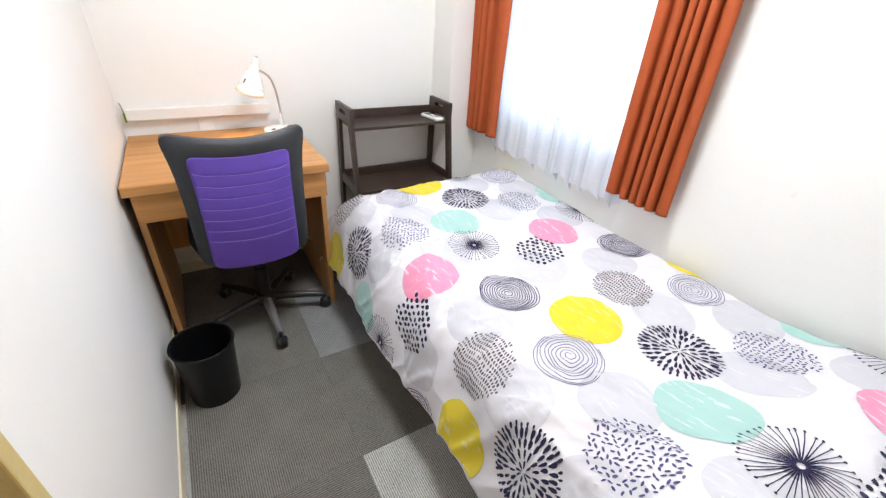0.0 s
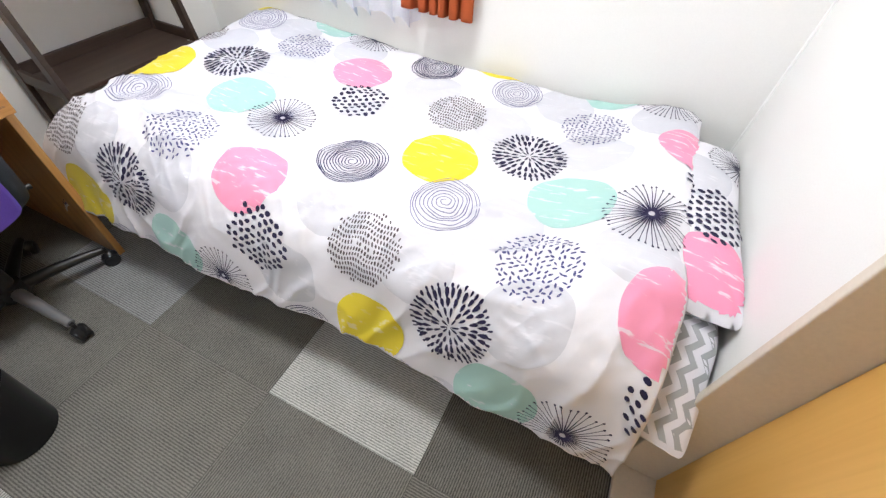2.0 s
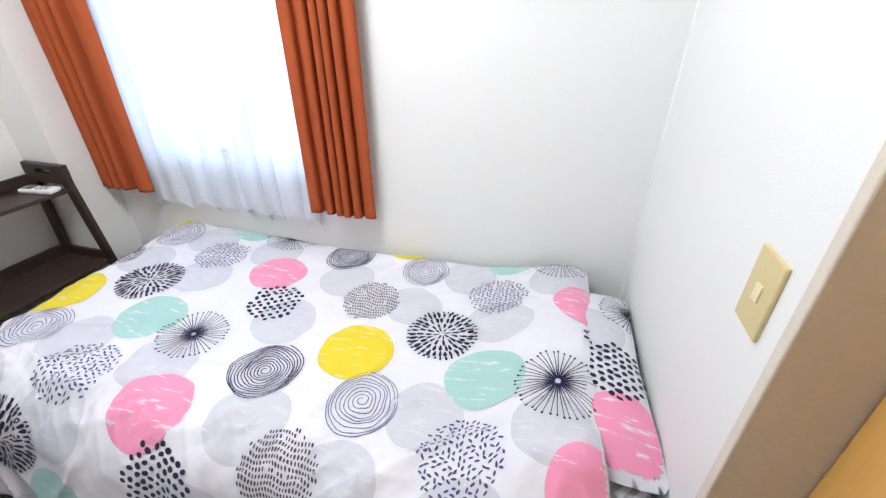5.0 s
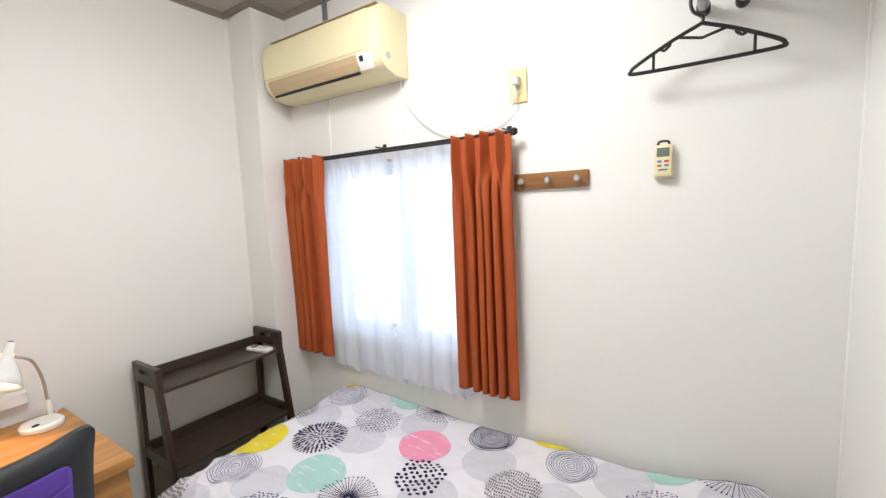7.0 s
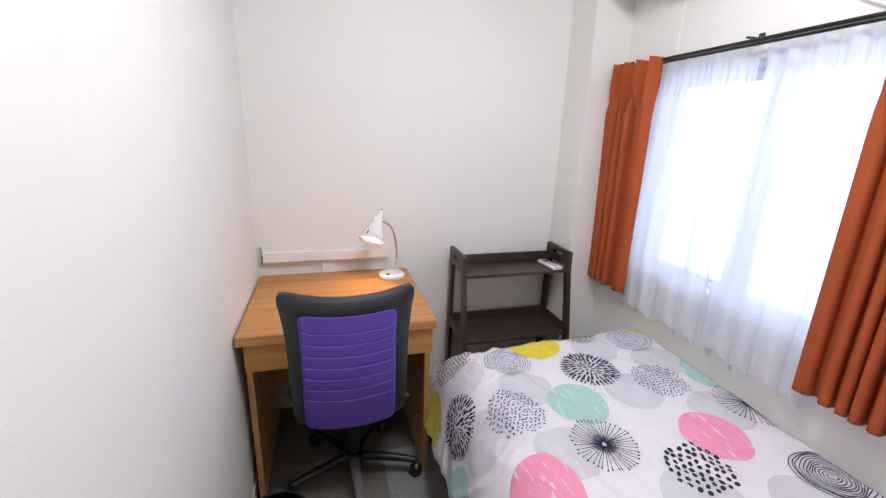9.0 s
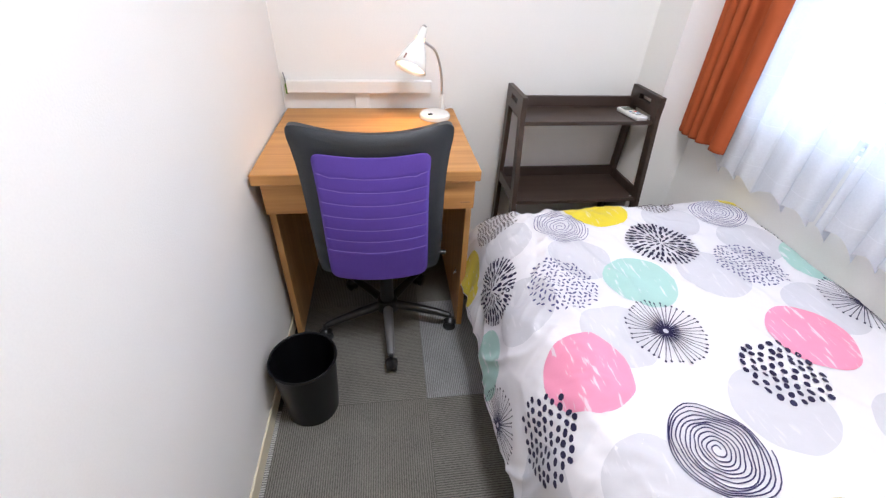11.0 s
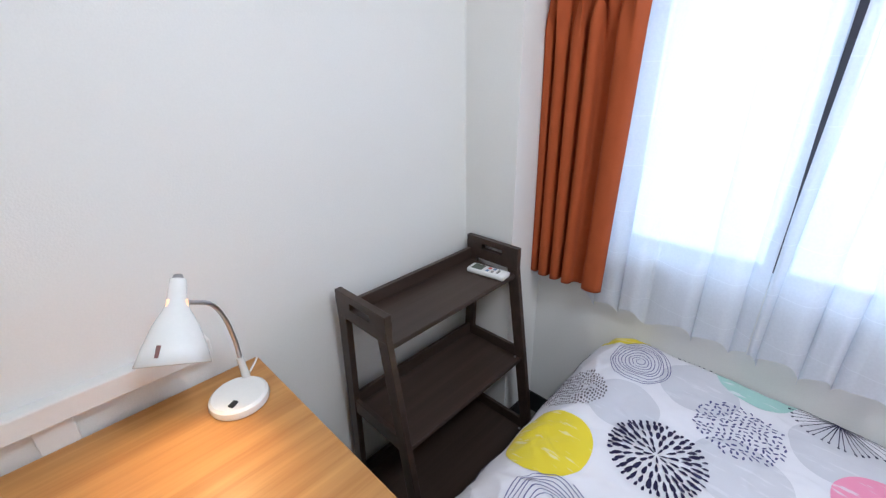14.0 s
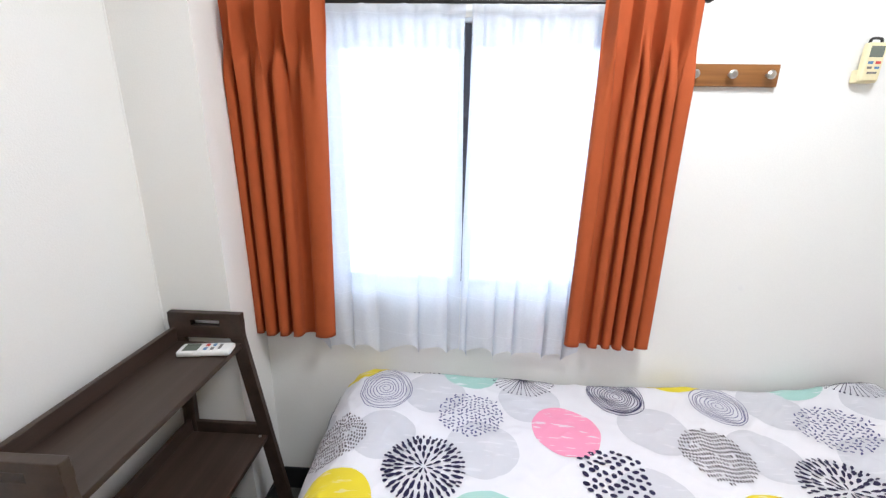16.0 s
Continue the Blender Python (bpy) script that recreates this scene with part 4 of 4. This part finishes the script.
for (a, b_), (c, d_) in zip(loop, loop[1:] + loop[:1]):
    fb.faces.new((rows_[0][a][b_], rows_[0][c][d_], rows_[1][c][d_], rows_[1][a][b_]))
part("backrest", fb, LEATHER, chair, "dark grey leatherette back frame", True)


def panel_at(s, t):
    ss, hh = squircle(s, t, 14.0)
    h = 0.012 + hh * 0.876
    x, y, z = back_at(ss * (0.75 + 0.05 * (1 - hh)) - 0.012, h)
    seams = 0.0
    for q in (0.30, 0.40, 0.495, 0.59, 0.685, 0.78, 0.875):
        bow = 0.025 * (1 - ss * ss)
        seams += math.exp(-(((hh - q + bow) / 0.010) ** 2))
    e = min(1, min(1 - abs(ss), 1.2 - hh, hh + 0.2) / 0.06)
    return x, y - 0.0205 - 0.006 * max(0, e) ** 0.5 + 0.0024 * min(1, seams), z


pp = sheet(panel_at, steps(-1, 1, 30), steps(0, 1, 130))
pan = part("back_panel", pp, PURPLE, chair, "purple mesh panel with curved seams", True)
so = pan.modifiers.new("thickness", "SOLIDIFY")
so.thickness = 0.004
for q in (0.30, 0.40, 0.495, 0.59, 0.685, 0.78, 0.875):
    line = []
    for i in range(21):
        s = -0.96 + 1.92 * i / 20
        x, y, z = panel_at(s, q - 0.025 * (1 - s * s) + 0.004)
        line.append((x, y - 0.0028, z))
    part("seam", tube(line, 0.0011, 5), mat("pale_violet_piping", (0.20, 0.13, 0.50), 0.7) if q == 0.30 else MATS["pale_violet_piping"], pan, "pale violet seam")
st = sheet(lambda s, t: (BX + 0.225 * squircle(s, t, 5)[0], 2.335 + 0.40 * squircle(s, t, 5)[1], 0.475 + 0.03 * (1 - abs(s) ** 4) * (1 - abs(2 * t - 1) ** 4)), steps(-1, 1, 20), steps(0, 1, 20))
se = part("seat", st, BLACKM, chair, "black fabric seat", True)
so = se.modifiers.new("thickness", "SOLIDIFY")
so.thickness, so.offset = 0.05, -1
part("spine", prism([(2.335, 0.40), (2.36, 0.40), (2.325, 0.62), (2.305, 0.62)], "x", BX - 0.035, BX + 0.035, 0.004), BLACK, chair)
part("seat_plate", box(BX - 0.09, BX + 0.09, 2.335, 2.60, 0.395, 0.425, 0.008), BLACK, chair)
part("column", tube([(0.392, 2.49, 0.11), (0.392, 2.49, 0.26), (0.392, 2.49, 0.262), (0.392, 2.49, 0.40)], [0.028, 0.026, 0.016, 0.016], 16), BLACK, chair, smooth=True)
part("hub", lathe([(0.02, 0), (0.045, 0.005), (0.05, 0.03), (0.04, 0.055), (0.02, 0.06)], (0.392, 2.49, 0.065), 20), BLACK, chair, smooth=True)
part("lever", tube([(0.42, 2.45, 0.40), (0.56, 2.44, 0.39), (0.62, 2.44, 0.385)], [0.005, 0.005, 0.009]), BLACK, chair, smooth=True)
for k in range(5):
    a = radians(-88 + 72 * k)
    dx, dy = math.cos(a), math.sin(a)
    c = Vector((0.392, 2.49, 0))
    arm = tube([c + Vector((dx * q, dy * q, z)) for q, z in ((0.03, 0.095), (0.12, 0.092), (0.22, 0.082), (0.262, 0.074))], [0.021, 0.019, 0.015, 0.013], 10)
    part("leg", arm, GREYM if k == 0 else BLACK, chair, "grey base arm among black ones" if k == 0 else "", True)
    e = c + Vector((dx * 0.268, dy * 0.268, 0))
    n_ = Vector((-dy, dx, 0))
    cs = part("caster", tube([e + Vector((0, 0, 0.078)), e + Vector((0, 0, 0.045))], 0.007, 8), BLACK, chair, smooth=True)
    for sgn in (-1, 1):
        m_ = e + Vector((0, 0, 0.026)) + n_ * (0.012 * sgn)
        part("wheel", tube([m_ - n_ * 0.008, m_ - n_ * 0.005, m_ + n_ * 0.005, m_ + n_ * 0.008], [0.022, 0.026, 0.026, 0.022], 18), BLACK, cs, smooth=True)
    part("hood", tube([e + Vector((0, 0, 0.030)) - n_ * 0.018, e + Vector((0, 0, 0.034)), e + Vector((0, 0, 0.030)) + n_ * 0.018], [0.020, 0.027, 0.020], 14), BLACK, cs, smooth=True)

# ---- ladder shelf ----
shelf = thing("ladder_shelf", (1.235, 2.85, 0), "dark-stained wooden three-tier shelf standing against the wall", "shelf")


def leg_line(y0, z0, y1, z1, w):
    return [(y0 - w / 2, z0), (y0 + w / 2, z0), (y1 + w / 2, z1), (y1 - w / 2, z1)]


for x0, x1 in ((0.940, 0.962), (1.509, 1.531)):
    fr_ = box(x0, x1, 2.752, 2.977, 0.785, 0.824, 0.002)
    box(x0, x1, 2.752, 2.977, 0.843, 0.866, 0.002, bm=fr_)
    box(x0, x1, 2.752, 2.818, 0.822, 0.845, bm=fr_)
    box(x0, x1, 2.908, 2.977, 0.822, 0.845, bm=fr_)
    sp = part("side_frame", fr_, DARKWOOD, shelf, "side frame with a slotted hand hold")
    part("front_leg", prism(leg_line(2.655, 0, 2.772, 0.79, 0.042), "x", x0 + 0.001, x1 - 0.001, 0.002), DARKWOOD, sp)
    part("back_leg", prism(leg_line(2.985, 0, 2.956, 0.79, 0.040), "x", x0 + 0.001, x1 - 0.001, 0.002), DARKWOOD, sp)
    part("lower_rail", prism([(2.715, 0.425), (2.97, 0.425), (2.97, 0.475), (2.722, 0.475)], "x", x0 + 0.004, x1 - 0.004, 0.002), DARKWOOD, sp)
    part("foot_rail", prism([(2.685, 0.10), (2.98, 0.10), (2.98, 0.15), (2.692, 0.15)], "x", x0 + 0.004, x1 - 0.004, 0.002), DARKWOOD, sp)
for yf, yb, z in ((2.757, 2.972, 0.772), (2.712, 2.975, 0.440), (2.672, 2.985, 0.112)):
    b_ = part("shelf_board", box(0.962, 1.509, yf, yb, z - 0.016, z, 0.002), DARKWOOD, shelf)
    part("back_lip", box(0.962, 1.509, yb - 0.016, yb - 0.001, z, z + 0.045, 0.002), DARKWOOD, b_)
    part("screw", lathe([(0.001, 0), (0.005, 0.0), (0.005, 0.002), (0.001, 0.003)], (1.500, yf + 0.02, z), 10), STEEL, b_, "small bright screw cover")


def remote(name, base, label, size, m, shell):
    """A hand control lying flat: its length along the local y."""
    w, l, h = size
    r = thing(name, base, label, "remote control")
    x, y, z = base
    part("body", box(x - w / 2, x + w / 2, y - l / 2, y + l / 2, z, z + h, 0.006, seg=3), shell, r, smooth=True)
    part("display", box(x - w * 0.36, x + w * 0.36, y + l * 0.12, y + l * 0.40, z + h - 0.0008, z + h + 0.0006), SCREEN, r, "grey display")
    for i, (bx, by, bw, bl, mm) in enumerate(((-0.2, -0.02, 0.26, 0.07, m), (0.2, -0.02, 0.26, 0.07, RED), (-0.2, -0.15, 0.24, 0.06, PENGREY), (0.2, -0.15, 0.24, 0.06, BLUEB), (0.0, -0.28, 0.5, 0.05, PENGREY))):
        part("button", box(x + (bx - bw / 2) * w, x + (bx + bw / 2) * w, y + (by - bl / 2) * l, y + (by + bl / 2) * l, z + h - 0.001, z + h + 0.0015, 0.0005), mm, r)
    return r


rc = remote("remote_control", (0, 0, 0), "small white remote control with a grey display on the shelf", (0.052, 0.145, 0.018), BLUEB, WHITE)
rc.matrix_basis = pose(1.448, 2.828, 0.7725, 0, 0, 8)

# ---- waste bin ----
wb_ = thing("waste_bin", (0.128, 2.095, 0), "round black plastic waste bin on the carpet beside the desk", "bin")
part("body", lathe([(0.080, 0), (0.085, 0.004), (0.101, 0.252), (0.098, 0.252), (0.082, 0.012), (0.01, 0.010)], (0.128, 2.095, 0), 48), BINBLACK, wb_, smooth=True)
rim_ = [(0.128 + 0.102 * math.cos(math.pi * k / 24), 2.095 + 0.102 * math.sin(math.pi * k / 24), 0.254) for k in range(49)]
part("rim", tube(rim_, 0.0042, 8), BINBLACK, wb_, "rolled glossy rim", True)

# ---- air conditioner ----
ac = thing("air_conditioner", (1.63, 2.34, 2.042), "aged ivory wall-mounted air conditioner above the window", "air conditioner")
AY0, AY1 = 1.983, 2.725
prof = [(XR, 2.045), (1.640, 2.040), (1.580, 2.056), (1.545, 2.085), (1.532, 2.13), (1.530, 2.24), (1.540, 2.285), (1.565, 2.305), (XR, 2.312)]
part("body", prism([(x, z) for x, z in prof], "y", AY0, AY1, 0.006), ACCREAM, ac, smooth=True)
part("front_panel", prism([(1.5315, 2.128), (1.526, 2.135), (1.5235, 2.24), (1.533, 2.288), (1.542, 2.286)], "y", AY0 + 0.055, AY1 - 0.012, 0.002), ACCREAM, ac)
part("louvre", prism([(1.556, 2.064), (1.538, 2.095), (1.530, 2.122), (1.537, 2.124), (1.552, 2.086)], "y", AY0 + 0.125, AY1 - 0.03, 0.001), ACDARK, ac, "tan closed louvre")
# solid black bar draws the shade inside the air outlet
part("outlet_gap", prism([(1.562, 2.052), (1.555, 2.060), (1.559, 2.064), (1.566, 2.056)], "y", AY0 + 0.13, AY1 - 0.04), BLACK, ac, "black bar for the shade in the air gap")
part("indicator_panel", prism([(1.5555, 2.062), (1.536, 2.092), (1.5285, 2.122), (1.538, 2.124)], "y", AY0 + 0.045, AY0 + 0.12, 0.001), WHITE, ac, "white indicator panel")
part("indicator", prism([(1.5345, 2.092), (1.529, 2.112), (1.536, 2.113), (1.540, 2.093)], "y", AY0 + 0.085, AY0 + 0.105), BLACK, ac)
em = lathe([(0.002, 0), (0.014, 0.001), (0.014, 0.003), (0.002, 0.004)], (0, 0, 0), 18)
bmesh.ops.rotate(em, verts=em.verts, matrix=Matrix.Rotation(radians(90), 3, "X"))
bmesh.ops.translate(em, verts=em.verts, vec=(1.59, AY0 + 0.001, 2.11))
part("badge", em, mat("grey_badge", (0.5, 0.45, 0.36), 0.4), ac, "small round grey badge", True)
ac.location.z -= 0.008
part("top_grille", box(1.56, 1.70, AY0 + 0.03, AY1 - 0.03, 2.311, 2.314), ACDARK, ac)
for y in (2.455, 2.475):
    solo("wall_pipe", tube([(1.712, y, 2.312), (1.712, y, 2.50)], 0.006, 8), GREYM, (1.712, y, 2.312), "thin grey pipe running up from the air conditioner", "pipe", "air conditioner pipes", True)
wb = box(1.718, XR, 2.49, 2.53, 1.76, 2.045, 0.002)
solo("wall_batten", wb, WALL, (1.72, 2.51, 1.76), "flat white cover strip on the wall under the air conditioner", "cover strip", "cover strips")
wb = box(1.718, XR, 2.02, 2.05, 1.76, 2.045, 0.002)
solo("wall_batten", wb, WALL, (1.72, 2.035, 1.76), "flat white cover strip on the wall under the air conditioner", "cover strip", "cover strips")

# outlet with the plug and the air conditioner's cord
ol = thing("wall_outlet", (XR, 1.48, 1.855), "yellowed wall outlet with a white plug high on the wall", "outlet")
part("plate", box(XR - 0.007, XR, 1.447, 1.515, 1.855, 1.978, 0.002), PLATE, ol)
part("socket_face", box(XR - 0.010, XR - 0.006, 1.468, 1.496, 1.89, 1.945, 0.001), ACCREAM, ol)
part("plug", box(XR - 0.045, XR - 0.010, 1.470, 1.492, 1.915, 1.945, 0.004), WHITE, ol, smooth=True)
pc = thing("power_cord", (1.70, 1.75, 1.77), "thin white power cord sagging from air conditioner to outlet", "cord")
part("cable", tube(curve_points([(1.700, 2.02, 2.045), (1.708, 2.0, 1.96), (1.708, 1.92, 1.85), (1.705, 1.78, 1.775), (1.704, 1.66, 1.778), (1.70, 1.55, 1.800), (1.692, 1.492, 1.855), (1.688, 1.481, 1.918)], 8), 0.0032, 8), WHITE, pc, smooth=True)

# ---- hook rack, wall remote, switch ----
hr = thing("hook_rack", (XR, 1.362, 1.535), "brown wooden hook rack with three metal knobs on the wall", "hook rack")
part("board", box(XR - 0.015, XR, 1.228, 1.500, 1.535, 1.594, 0.002), RACKWOOD, hr)
for y in (1.262, 1.364, 1.466):
    kn = lathe([(0.004, 0), (0.004, 0.012), (0.011, 0.016), (0.012, 0.022), (0.006, 0.027)], (0, 0, 0), 16)
    bmesh.ops.rotate(kn, verts=kn.verts, matrix=Matrix.Rotation(radians(-90), 3, "Y"))
    bmesh.ops.translate(kn, verts=kn.verts, vec=(XR - 0.015, y, 1.565))
    part("knob", kn, STEEL, hr, "small bright metal knob", True)

wc = remote("wall_remote", (0, 0, 0), "ivory remote control with coloured buttons hanging in a wall holder", (0.049, 0.098, 0.02), BLUEB, ACCREAM)
part("holder", box(-0.027, 0.027, -0.052, -0.018, -0.012, 0.012, 0.003), ACCREAM, wc, "ivory wall holder")
part("hanging_hook", tube(curve_points([(-0.016, 0.049, 0.008), (-0.011, 0.059, 0.008), (0.011, 0.059, 0.008), (0.016, 0.049, 0.008)]), 0.0035, 8), BLACK, wc, "black loop")
wc.matrix_basis = pose(XR - 0.013, 1.0, 1.60, 90, 0, -90)

sp = thing("light_switch", (0.98, YN, 0.975), "yellowed light switch plate on the wall beside the closet", "switch")
part("plate", box(0.912, 0.988, YN, YN + 0.007, 0.985, 1.108, 0.002), PLATE, sp)
part("rocker", box(0.940, 0.958, YN + 0.006, YN + 0.010, 1.033, 1.060, 0.001), ACCREAM, sp)

# ---- tension rods under the ceiling and the clothes hanger ----
for y in (0.905, 0.812, 0.718, 0.625):
    tr_ = thing("tension_rod", (0.86, y, 2.02), "grey metal tension rod braced between the walls", "rod", "tension rods")
    part("tube", tube([(0.02, y, 2.023), (1.70, y, 2.023)], 0.0145, 16), GREYM, tr_, smooth=True)
    part("end_cap", tube([(1.685, y, 2.023), (1.69, y, 2.023), (XR, y, 2.023)], [0.015, 0.018, 0.018], 16), BLACK, tr_, "dark rubber end cap", True)
    part("end_cap", tube([(0.0, y, 2.023), (0.035, y, 2.023), (0.04, y, 2.023)], [0.018, 0.018, 0.015], 16), BLACK, tr_, "dark rubber end cap", True)

hg = thing("clothes_hanger", (1.625, 0.905, 1.85), "black plastic clothes hanger hanging from a tension rod", "hanger")
hx = 1.625
part("hook", tube(curve_points([(hx, 0.905, 1.955), (hx, 0.905, 1.972), (hx, 0.927, 1.992), (hx, 0.933, 2.022), (hx, 0.917, 2.044), (hx, 0.895, 2.046), (hx, 0.881, 2.030), (hx, 0.882, 2.012)]), 0.0045, 8), BLACK, hg, smooth=True)
part("frame", tube(curve_points([(hx, 0.905, 1.957), (hx, 0.98, 1.925), (hx, 1.065, 1.880), (hx, 1.083, 1.864), (hx, 1.070, 1.855), (hx, 0.905, 1.853), (hx, 0.742, 1.855), (hx, 0.727, 1.864), (hx, 0.745, 1.880), (hx, 0.83, 1.925), (hx, 0.905, 1.957)], 6), 0.0055, 8), BLACK, hg, smooth=True)
for sgn in (-1, 1):
    part("strut", tube([(hx, 0.905 + sgn * 0.118, 1.90), (hx, 0.905 + sgn * 0.118, 1.855)], 0.004, 6), BLACK, hg)
    part("notch", tube(curve_points([(hx, 0.905 + sgn * 0.105, 1.915), (hx, 0.905 + sgn * 0.092, 1.905), (hx, 0.905 + sgn * 0.078, 1.915), (hx, 0.905 + sgn * 0.076, 1.926)]), 0.004, 6), BLACK, hg)
part("cross_bar", tube([(hx, 0.962, 1.932), (hx, 0.905, 1.918), (hx, 0.848, 1.932)], 0.004, 6), BLACK, hg)

# small mended spot on the window wall
solo("wall_patch", lathe([(0.010, 0), (0.011, 0.001), (0.006, 0.002), (0.001, 0.0022)], (0, 0, 0), 14), WHITE, (0, 0, 0), "small white filler spot on the papered wall", "wall patch", smooth=True).matrix_basis = pose(XR, 1.183, 0.925, 0, -90, 0)
